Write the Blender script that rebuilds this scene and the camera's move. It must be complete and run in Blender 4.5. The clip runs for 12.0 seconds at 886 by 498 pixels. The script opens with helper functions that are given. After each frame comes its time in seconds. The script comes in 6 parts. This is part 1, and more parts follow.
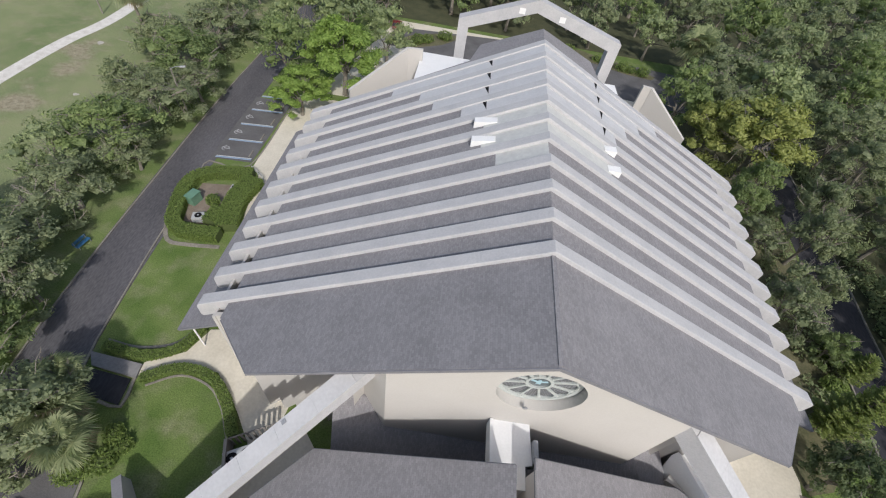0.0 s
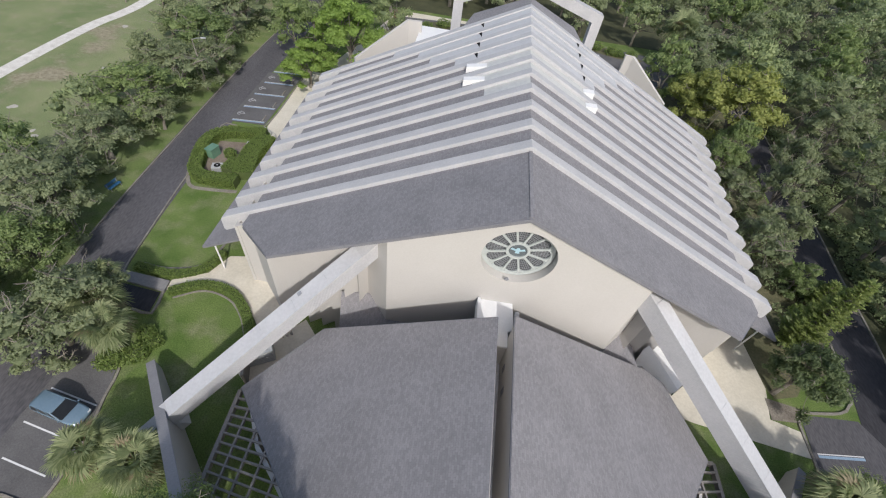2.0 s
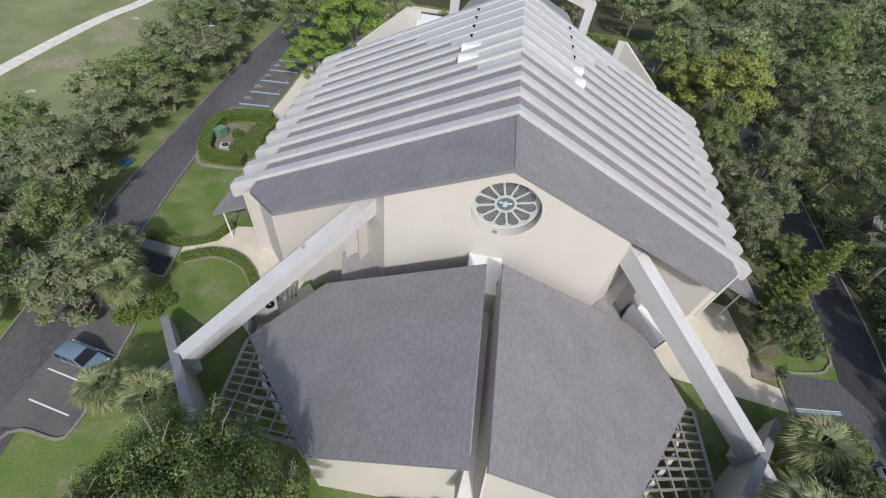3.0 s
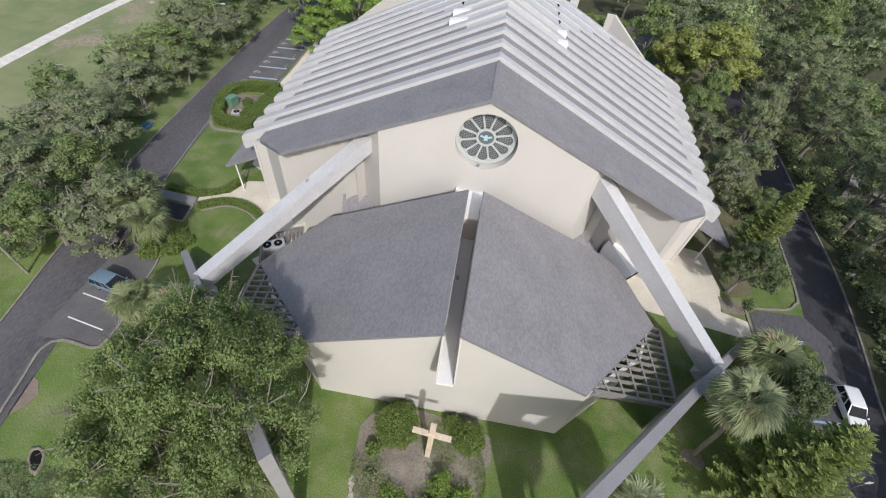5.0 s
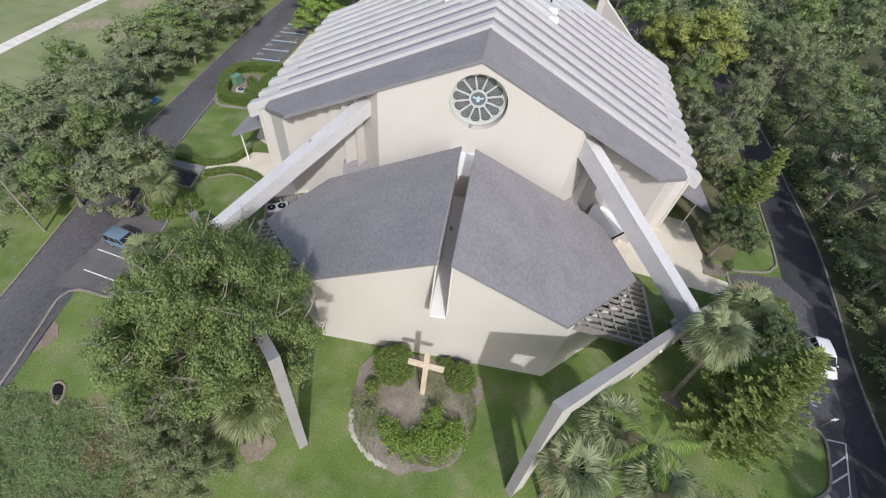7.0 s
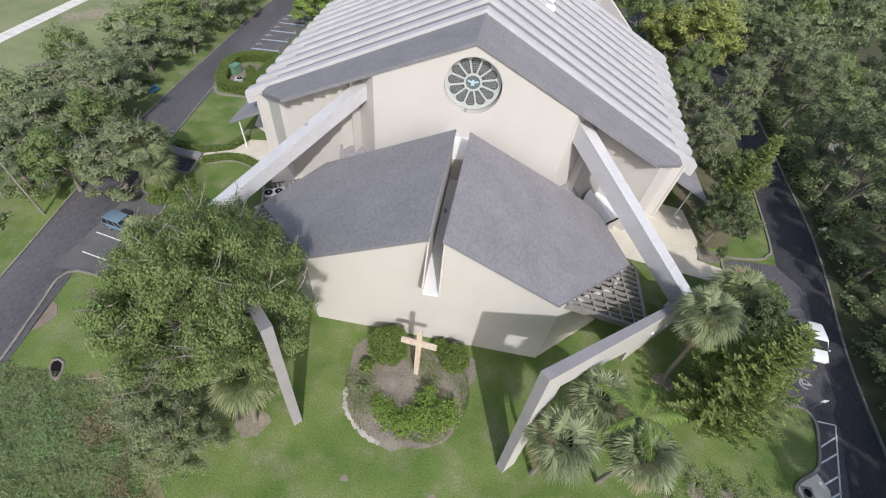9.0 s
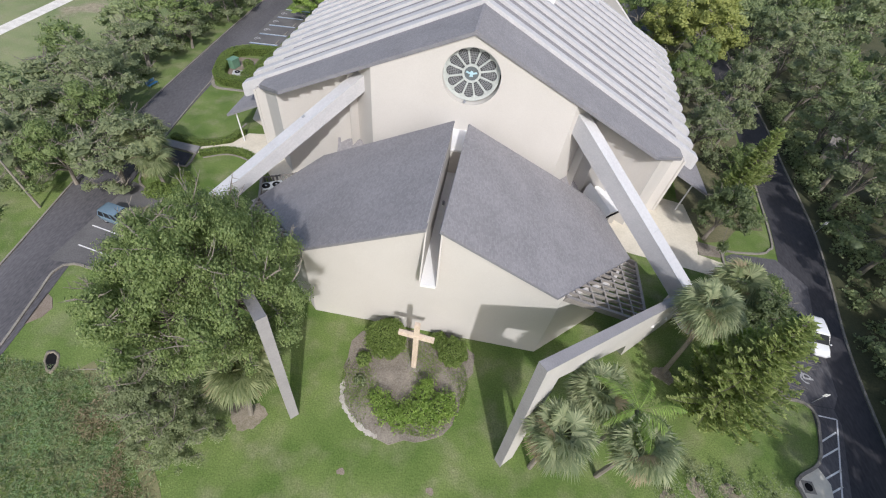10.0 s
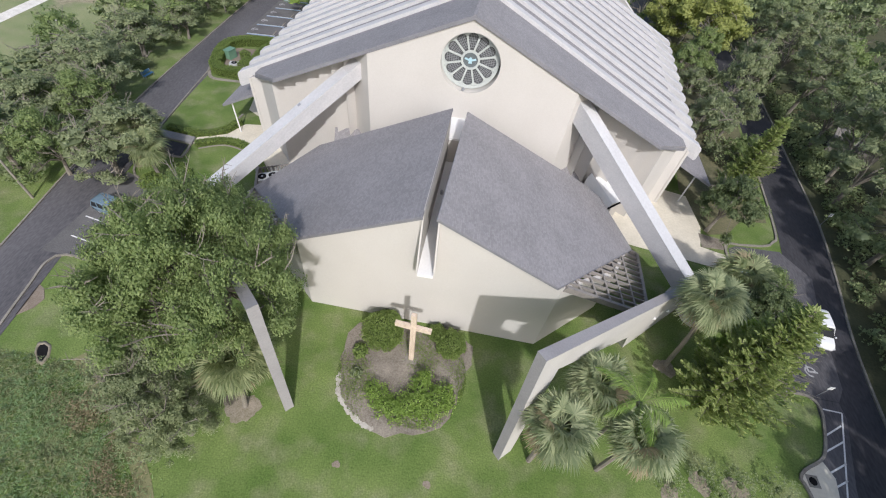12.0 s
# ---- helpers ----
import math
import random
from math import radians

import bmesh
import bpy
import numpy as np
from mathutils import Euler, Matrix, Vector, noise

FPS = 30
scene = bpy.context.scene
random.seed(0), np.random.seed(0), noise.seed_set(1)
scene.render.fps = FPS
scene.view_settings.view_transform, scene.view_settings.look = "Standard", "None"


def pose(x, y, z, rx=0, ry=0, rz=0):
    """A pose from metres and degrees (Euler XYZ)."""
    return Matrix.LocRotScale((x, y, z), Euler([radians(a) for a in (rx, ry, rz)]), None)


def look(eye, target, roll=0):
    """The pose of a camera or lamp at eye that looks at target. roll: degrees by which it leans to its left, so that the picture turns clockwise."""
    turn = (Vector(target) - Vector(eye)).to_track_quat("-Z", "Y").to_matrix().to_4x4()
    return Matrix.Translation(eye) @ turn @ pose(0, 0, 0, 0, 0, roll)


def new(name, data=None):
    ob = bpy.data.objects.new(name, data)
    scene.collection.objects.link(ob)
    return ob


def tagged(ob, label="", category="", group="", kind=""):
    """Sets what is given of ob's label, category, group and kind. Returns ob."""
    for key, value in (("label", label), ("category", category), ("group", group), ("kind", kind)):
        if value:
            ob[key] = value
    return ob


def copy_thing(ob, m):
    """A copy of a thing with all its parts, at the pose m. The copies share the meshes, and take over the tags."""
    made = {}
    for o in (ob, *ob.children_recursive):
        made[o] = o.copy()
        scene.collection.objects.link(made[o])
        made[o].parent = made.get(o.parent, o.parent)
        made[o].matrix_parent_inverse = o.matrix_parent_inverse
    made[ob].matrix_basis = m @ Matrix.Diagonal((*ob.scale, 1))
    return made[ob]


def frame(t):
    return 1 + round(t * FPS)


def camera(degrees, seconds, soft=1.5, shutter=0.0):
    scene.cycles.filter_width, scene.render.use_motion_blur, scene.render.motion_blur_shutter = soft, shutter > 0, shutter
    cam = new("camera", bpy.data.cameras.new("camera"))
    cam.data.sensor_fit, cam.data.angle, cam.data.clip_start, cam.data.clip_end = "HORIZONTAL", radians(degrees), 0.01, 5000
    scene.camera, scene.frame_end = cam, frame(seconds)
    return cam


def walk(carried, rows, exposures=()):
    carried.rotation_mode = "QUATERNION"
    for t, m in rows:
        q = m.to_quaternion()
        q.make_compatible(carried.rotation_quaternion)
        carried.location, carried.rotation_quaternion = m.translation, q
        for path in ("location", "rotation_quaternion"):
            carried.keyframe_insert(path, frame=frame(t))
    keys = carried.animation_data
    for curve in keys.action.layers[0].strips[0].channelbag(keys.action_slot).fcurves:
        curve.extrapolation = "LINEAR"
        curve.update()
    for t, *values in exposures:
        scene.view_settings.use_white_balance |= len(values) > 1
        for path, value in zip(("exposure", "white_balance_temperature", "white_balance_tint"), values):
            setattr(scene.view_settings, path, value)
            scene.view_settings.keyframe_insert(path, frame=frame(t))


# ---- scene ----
# Church with ribbed roof, seen from a small aircraft that backs away in front of it.
cam = camera(94.6, 12.0, soft=1.15)
PATH = [
    (0.0, pose(-8.265, -10.921, 41.995, 40.038, -7.057, 6.264)),
    (0.5, pose(-7.876, -13.629, 41.394, 40.536, -7.002, 6.160)),
    (1.0, pose(-7.307, -16.203, 40.702, 41.069, -6.872, 6.227)),
    (1.5, pose(-6.720, -18.579, 40.148, 41.457, -6.732, 6.275)),
    (2.0, pose(-6.086, -20.845, 39.618, 41.699, -6.570, 6.354)),
    (2.5, pose(-5.427, -23.086, 39.244, 41.814, -6.397, 6.468)),
    (3.0, pose(-4.630, -25.256, 38.886, 41.945, -6.157, 6.659)),
    (5.0, pose(-1.848, -32.438, 37.941, 41.636, -5.261, 7.239)),
    (5.5, pose(-1.418, -33.993, 37.632, 41.622, -5.291, 7.249)),
    (6.0, pose(-1.061, -35.455, 37.286, 41.722, -5.336, 7.239)),
    (6.5, pose(-0.837, -36.580, 37.027, 41.761, -5.377, 7.281)),
    (7.0, pose(-0.646, -37.327, 36.856, 41.669, -5.390, 7.266)),
    (9.0, pose(0.257, -38.609, 36.164, 41.387, -5.415, 7.533)),
    (9.5, pose(0.453, -38.719, 35.869, 41.280, -5.398, 7.584)),
    (10.0, pose(0.562, -38.740, 35.579, 41.142, -5.380, 7.604)),
    (10.5, pose(0.686, -38.742, 35.247, 41.063, -5.348, 7.710)),
    (11.0, pose(0.714, -38.763, 34.988, 41.009, -5.316, 7.729)),
    (11.5, pose(0.842, -38.723, 34.807, 40.843, -5.325, 7.736)),
    (12.0, pose(0.903, -38.676, 34.681, 40.676, -5.312, 7.715)),
]
walk(cam, PATH, [(0.0, -0.12, 6500, 10), (3.0, -0.06, 6450, 10), (6.0, 0.05, 6420, 11), (9.0, 0.13, 6370, 11.5), (12.0, 0.16, 6360, 11.5)])

# ---------------------------------------------------------------- light
SUN_FROM = Vector((1.22, -4.0, 3.63)).normalized()
world = bpy.data.worlds.new("sky")
scene.world = world
world.use_nodes = True
wn = world.node_tree.nodes
sky = wn.new("ShaderNodeTexSky")
sky.sky_type = "NISHITA"
sky.sun_disc = False
sky.sun_elevation = math.asin(SUN_FROM.z)
sky.sun_rotation = math.atan2(SUN_FROM.x, SUN_FROM.y)
sky.dust_density = 3.0
sky.air_density = 1.2
wn["Background"].inputs["Strength"].default_value = 0.15
world.node_tree.links.new(sky.outputs[0], wn["Background"].inputs["Color"])
sun_data = bpy.data.lights.new("sun", "SUN")
sun_data.energy = 3.0
sun_data.angle = radians(1.2)
sun_data.color = (1.0, 0.975, 0.945)
sun = new("sun", sun_data)
sun.matrix_world = look(SUN_FROM * 200, (0, 0, 0))


# ---------------------------------------------------------------- materials
def material(name, low, high, scale=1.0, rough=0.8, bump=0.0, metal=0.0, fine=8.0, stretch=(1, 1, 1), island=0.0, per_object=0.0, big=0.5):
    """A surface between two colours, by a broad and a fine noise in metres."""
    m = bpy.data.materials.new(name)
    m.use_nodes = True
    n, l = m.node_tree.nodes, m.node_tree.links
    b = n["Principled BSDF"]
    b.inputs["Roughness"].default_value = rough
    b.inputs["Metallic"].default_value = metal
    co = n.new("ShaderNodeTexCoord")
    mp = n.new("ShaderNodeMapping")
    mp.inputs["Scale"].default_value = stretch
    l.new(co.outputs["Object"], mp.inputs["Vector"])
    broad = n.new("ShaderNodeTexNoise")
    broad.inputs["Scale"].default_value = scale
    broad.inputs["Detail"].default_value = 5
    small = n.new("ShaderNodeTexNoise")
    small.inputs["Scale"].default_value = scale * fine
    small.inputs["Detail"].default_value = 4
    for t in (broad, small):
        l.new(mp.outputs["Vector"], t.inputs["Vector"])
    mix = n.new("ShaderNodeMix")
    mix.inputs["Factor"].default_value = 1 - big
    l.new(broad.outputs["Fac"], mix.inputs["A"])
    l.new(small.outputs["Fac"], mix.inputs["B"])
    fac = mix.outputs["Result"]
    if island or per_object:
        src = n.new("ShaderNodeNewGeometry").outputs["Random Per Island"] if island else n.new("ShaderNodeObjectInfo").outputs["Random"]
        mix2 = n.new("ShaderNodeMix")
        mix2.inputs["Factor"].default_value = island or per_object
        l.new(fac, mix2.inputs["A"])
        l.new(src, mix2.inputs["B"])
        fac = mix2.outputs["Result"]
    ramp = n.new("ShaderNodeValToRGB")
    ramp.color_ramp.elements[0].position, ramp.color_ramp.elements[1].position = 0.3, 0.7
    ramp.color_ramp.elements[0].color, ramp.color_ramp.elements[1].color = (*low, 1), (*high, 1)
    l.new(fac, ramp.inputs["Fac"])
    l.new(ramp.outputs["Color"], b.inputs["Base Color"])
    if bump:
        bp = n.new("ShaderNodeBump")
        bp.inputs["Strength"].default_value = bump
        bp.inputs["Distance"].default_value = 0.05
        l.new(small.outputs["Fac"], bp.inputs["Height"])
        l.new(bp.outputs["Normal"], b.inputs["Normal"])
    return m


def shingle_material(name, low, high, swap=False):
    """Asphalt shingles: courses 0.15 m high across the slope, tabs 0.33 m wide, each of its own shade."""
    m = bpy.data.materials.new(name)
    m.use_nodes = True
    n, l = m.node_tree.nodes, m.node_tree.links
    b = n["Principled BSDF"]
    b.inputs["Roughness"].default_value = 0.9
    co = n.new("ShaderNodeTexCoord")
    mp = n.new("ShaderNodeMapping")
    mp.inputs["Rotation"].default_value = (0, 0, radians(90))
    l.new(co.outputs["Object"], mp.inputs["Vector"])
    br = n.new("ShaderNodeTexBrick")
    br.inputs["Scale"].default_value = 1.0
    br.inputs["Brick Width"].default_value = 0.27
    br.inputs["Row Height"].default_value = 0.145
    br.inputs["Mortar Size"].default_value = 0.006
    br.inputs["Mortar Smooth"].default_value = 0.3
    br.inputs["Bias"].default_value = -0.1
    br.inputs["Color1"].default_value = (*low, 1)
    br.inputs["Color2"].default_value = (*high, 1)
    br.inputs["Mortar"].default_value = (*[c * 0.85 for c in low], 1)
    l.new(mp.outputs["Vector"], br.inputs["Vector"])
    nz = n.new("ShaderNodeTexNoise")
    nz.inputs["Scale"].default_value = 0.35
    nz.inputs["Detail"].default_value = 6
    l.new(co.outputs["Object"], nz.inputs["Vector"])
    gr = n.new("ShaderNodeTexNoise")
    gr.inputs["Scale"].default_value = 9.0
    gr.inputs["Detail"].default_value = 3
    l.new(co.outputs["Object"], gr.inputs["Vector"])
    mul = n.new("ShaderNodeMath")
    mul.operation = "MULTIPLY_ADD"
    mul.inputs[1].default_value, mul.inputs[2].default_value = 0.34, 0.60
    l.new(gr.outputs["Fac"], mul.inputs[0])
    add = n.new("ShaderNodeMath")
    add.operation = "MULTIPLY_ADD"
    add.inputs[1].default_value = 0.36
    l.new(nz.outputs["Fac"], add.inputs[0])
    l.new(mul.outputs[0], add.inputs[2])
    mx = n.new("ShaderNodeMix")
    mx.data_type, mx.blend_type = "RGBA", "MULTIPLY"
    mx.inputs["Factor"].default_value = 1.0
    l.new(br.outputs["Color"], mx.inputs["A"])
    l.new(add.outputs[0], mx.inputs["B"])
    l.new(mx.outputs["Result"], b.inputs["Base Color"])
    bp = n.new("ShaderNodeBump")
    bp.inputs["Strength"].default_value = 0.25
    bp.inputs["Distance"].default_value = 0.02
    l.new(br.outputs["Fac"], bp.inputs["Height"])
    bp.invert = True
    l.new(bp.outputs["Normal"], b.inputs["Normal"])
    return m


def fluted_material(name, low, high):
    """White concrete with fine upright flutes and faint rain streaks."""
    m = material(name, low, high, 0.5, 0.85, fine=12)
    n, l = m.node_tree.nodes, m.node_tree.links
    co = n.new("ShaderNodeTexCoord")
    wv = n.new("ShaderNodeTexWave")
    wv.bands_direction = "X"
    wv.inputs["Scale"].default_value = 3.4
    wv.inputs["Distortion"].default_value = 0.3
    l.new(co.outputs["Object"], wv.inputs["Vector"])
    bp = n.new("ShaderNodeBump")
    bp.inputs["Strength"].default_value = 0.35
    bp.inputs["Distance"].default_value = 0.03
    l.new(wv.outputs["Fac"], bp.inputs["Height"])
    l.new(bp.outputs["Normal"], n["Principled BSDF"].inputs["Normal"])
    return m


def leaf_material(name, low, high, through_colour, island=0.4, scale=0.35, big=0.5, by_tree=0.0, thin=0.47):
    m = material(name, low, high, scale, 0.55, island=island, fine=6, big=big)
    n, l = m.node_tree.nodes, m.node_tree.links
    b = n["Principled BSDF"]
    b.inputs["Specular IOR Level"].default_value = 0.3
    out = n["Material Output"]
    tone = n.new("ShaderNodeValToRGB")
    tone.color_ramp.elements[0].color, tone.color_ramp.elements[1].color = (0.74, 0.77, 0.82, 1), (1.10, 1.10, 1.0, 1)
    l.new(n.new("ShaderNodeObjectInfo").outputs["Random"], tone.inputs["Fac"])
    tinted = n.new("ShaderNodeMix")
    tinted.data_type, tinted.blend_type = "RGBA", "MULTIPLY"
    tinted.inputs["Factor"].default_value = by_tree
    l.new(b.inputs["Base Color"].links[0].from_socket, tinted.inputs["A"])
    l.new(tone.outputs["Color"], tinted.inputs["B"])
    l.new(tinted.outputs["Result"], b.inputs["Base Color"])
    tr = n.new("ShaderNodeBsdfTranslucent")
    tr.inputs["Color"].default_value = (*through_colour, 1)
    ms = n.new("ShaderNodeMixShader")
    ms.inputs[0].default_value = thin
    l.new(b.outputs[0], ms.inputs[1])
    l.new(tr.outputs[0], ms.inputs[2])
    l.new(ms.outputs[0], out.inputs["Surface"])
    return m


def glass_material(name, tint, rough=0.1):
    m = material(name, [c * 0.7 for c in tint], tint, 2.0, rough)
    m.node_tree.nodes["Principled BSDF"].inputs["Specular IOR Level"].default_value = 0.8
    return m


SHINGLE = shingle_material("grey asphalt shingles", (0.226, 0.218, 0.23), (0.280, 0.271, 0.282))
CONCRETE = material("weathered white concrete", (0.37, 0.37, 0.385), (0.50, 0.495, 0.505), 0.5, 0.85, 0.25, fine=12)
FLUTED = fluted_material("fluted white concrete", (0.40, 0.40, 0.415), (0.52, 0.515, 0.525))
STUCCO = material("cream stucco", (0.475, 0.455, 0.43), (0.53, 0.511, 0.488), 0.25, 0.9, 0.15, fine=40)
FASCIA = material("grey painted fascia", (0.16, 0.16, 0.18), (0.22, 0.22, 0.24), 1.0, 0.6)
METAL = material("white standing seam metal", (0.44, 0.44, 0.455), (0.55, 0.55, 0.565), 0.4, 0.5, fine=10)
WHITE = material("white membrane", (0.72, 0.72, 0.72), (0.80, 0.80, 0.80), 0.8, 0.6)
SKYLIGHT = material("pale glazing", (0.46, 0.46, 0.45), (0.6, 0.6, 0.57), 0.9, 0.3, fine=3)
GREYMETAL = material("grey flashing", (0.25, 0.26, 0.28), (0.36, 0.37, 0.39), 0.8, 0.45, metal=0.2)
DARK = material("dark void", (0.008, 0.008, 0.009), (0.016, 0.016, 0.017), 1, 0.95)
DARK.node_tree.nodes["Principled BSDF"].inputs["Specular IOR Level"].default_value = 0.1
ASPHALT = material("sealed asphalt", (0.042, 0.041, 0.047), (0.135, 0.13, 0.14), 0.2, 0.85, 0.2, fine=30, stretch=(1, 0.3, 1))
# Darkened for the tree shade over the east drive; also colours the west pad.
ASPHALT_DARK = material("dark asphalt with drive shade", (0.015, 0.015, 0.02), (0.06, 0.058, 0.066), 0.16, 0.85, 0.2, fine=30, stretch=(1, 0.3, 1))
PALE_ASPHALT = material("worn asphalt", (0.07, 0.068, 0.07), (0.15, 0.146, 0.148), 0.35, 0.9, 0.2, fine=30)
KERB = material("kerb concrete", (0.15, 0.135, 0.115), (0.30, 0.28, 0.245), 0.7, 0.9, 0.2)
RAMP = material("grey worn concrete", (0.17, 0.165, 0.165), (0.27, 0.26, 0.255), 0.6, 0.9, 0.15)
PAVING = material("concrete walk", (0.53, 0.49, 0.405), (0.67, 0.625, 0.53), 0.5, 0.9, 0.1)
LINE_WHITE = material("white road paint", (0.55, 0.55, 0.55), (0.75, 0.75, 0.75), 4, 0.8)
WORN_GRASS = material("worn brown grass", (0.125, 0.15, 0.06), (0.225, 0.20, 0.11), 0.8, 0.95, 0.4, fine=12)
LINE_WORN = material("worn white paint", (0.10, 0.10, 0.11), (0.50, 0.50, 0.50), 3, 0.85, fine=6)
LINE_BLUE = material("blue road paint", (0.18, 0.27, 0.38), (0.30, 0.40, 0.52), 4, 0.8)
MULCH_RING = material("sandy mulch", (0.125, 0.115, 0.07), (0.33, 0.285, 0.235), 1.6, 0.95, 0.5, fine=7)
MULCH = material("mulch bed", (0.12, 0.085, 0.062), (0.29, 0.25, 0.205), 0.55, 0.95, 0.6, fine=26)
BED = material("mulch with thin grass", (0.10, 0.082, 0.068), (0.31, 0.28, 0.235), 0.5, 0.95, 0.7, fine=16, big=0.55)
# Dark soil and litter; its depth also paints the shade in crown gaps.
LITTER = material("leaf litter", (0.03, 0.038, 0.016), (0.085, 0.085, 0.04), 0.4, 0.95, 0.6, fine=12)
TRACK = material("bleached sand", (0.45, 0.42, 0.38), (0.75, 0.73, 0.69), 0.9, 0.95, 0.2)
SAND = material("white sand", (0.30, 0.275, 0.24), (0.50, 0.475, 0.43), 0.6, 0.95, 0.2)
BARK = material("bark", (0.13, 0.115, 0.095), (0.27, 0.245, 0.21), 3, 0.95, 0.7, stretch=(1, 1, 0.3))
TIMBER = material("raw timber", (0.42, 0.31, 0.22), (0.72, 0.63, 0.53), 1.2, 0.7, 0.2, stretch=(4, 4, 0.5))
TRELLIS = material("taupe painted timber", (0.19, 0.175, 0.16), (0.28, 0.26, 0.24), 1.5, 0.8, 0.1)
LEAF_OAK = leaf_material("oak leaves", (0.15, 0.205, 0.085), (0.295, 0.365, 0.155), (0.29, 0.38, 0.135), by_tree=0.5)
LEAF_PALE = leaf_material("grey green leaves", (0.195, 0.236, 0.128), (0.33, 0.37, 0.215), (0.28, 0.34, 0.16), by_tree=0.35)
LEAF_BRIGHT = leaf_material("bright leaves", (0.14, 0.225, 0.05), (0.26, 0.375, 0.10), (0.25, 0.38, 0.07))
LEAF_FRESH = leaf_material("fresh green leaves", (0.17, 0.26, 0.06), (0.33, 0.45, 0.125), (0.32, 0.46, 0.09))
LEAF_YELLOW = leaf_material("yellowing leaves", (0.23, 0.265, 0.085), (0.41, 0.44, 0.15), (0.37, 0.42, 0.11))
LEAF_PALM = leaf_material("palm fronds", (0.165, 0.21, 0.10), (0.39, 0.425, 0.23), (0.31, 0.37, 0.16), 0.6)
LEAF_PALM_GREY = leaf_material("grey palm fronds", (0.17, 0.22, 0.12), (0.42, 0.46, 0.275), (0.34, 0.39, 0.20), 0.6)
LEAF_WOOD = leaf_material("woodland leaves", (0.185, 0.232, 0.115), (0.315, 0.37, 0.195), (0.29, 0.36, 0.16), by_tree=1.0, thin=0.38)
LEAF_PINE = leaf_material("pine needles", (0.20, 0.26, 0.095), (0.43, 0.49, 0.20), (0.35, 0.43, 0.13), 0.55)
LEAF_DARK = leaf_material("glossy dark leaves", (0.105, 0.145, 0.07), (0.20, 0.25, 0.125), (0.16, 0.22, 0.08))
LEAF_WEED = leaf_material("weed leaves", (0.26, 0.265, 0.15), (0.225, 0.345, 0.165), (0.25, 0.35, 0.13), 0.3, 0.3, 0.75)
LEAF_HEDGE = leaf_material("hedge leaves", (0.13, 0.195, 0.05), (0.24, 0.315, 0.095), (0.22, 0.30, 0.08))
DEAD = leaf_material("dead fronds", (0.26, 0.22, 0.13), (0.42, 0.36, 0.23), (0.3, 0.25, 0.14))
# Litter colour lowered to include the tree shade over the east yard.
YARD = material("worn yard litter darkened for shade", (0.06, 0.068, 0.03), (0.17, 0.155, 0.09), 0.35, 0.95, 0.5, fine=10)
BLADE = material("pale painted concrete", (0.40, 0.388, 0.372), (0.475, 0.462, 0.445), 0.4, 0.88, 0.12, fine=20)
COPING = material("grey weathered coping", (0.25, 0.24, 0.248), (0.33, 0.318, 0.324), 0.6, 0.8, 0.15, fine=14)
# Dark green that stands for the shade between leaves of shrubs and hedges.
CORE = material("shade-dark inner leaves", (0.05, 0.075, 0.02), (0.09, 0.12, 0.035), 1.5, 0.95)
GLASS = glass_material("leaded glass", (0.075, 0.08, 0.085), 0.3)


for node in LEAF_WEED.node_tree.nodes:
    if node.type == "VALTORGB":
        node.color_ramp.elements[0].position, node.color_ramp.elements[1].position = 0.41, 0.56


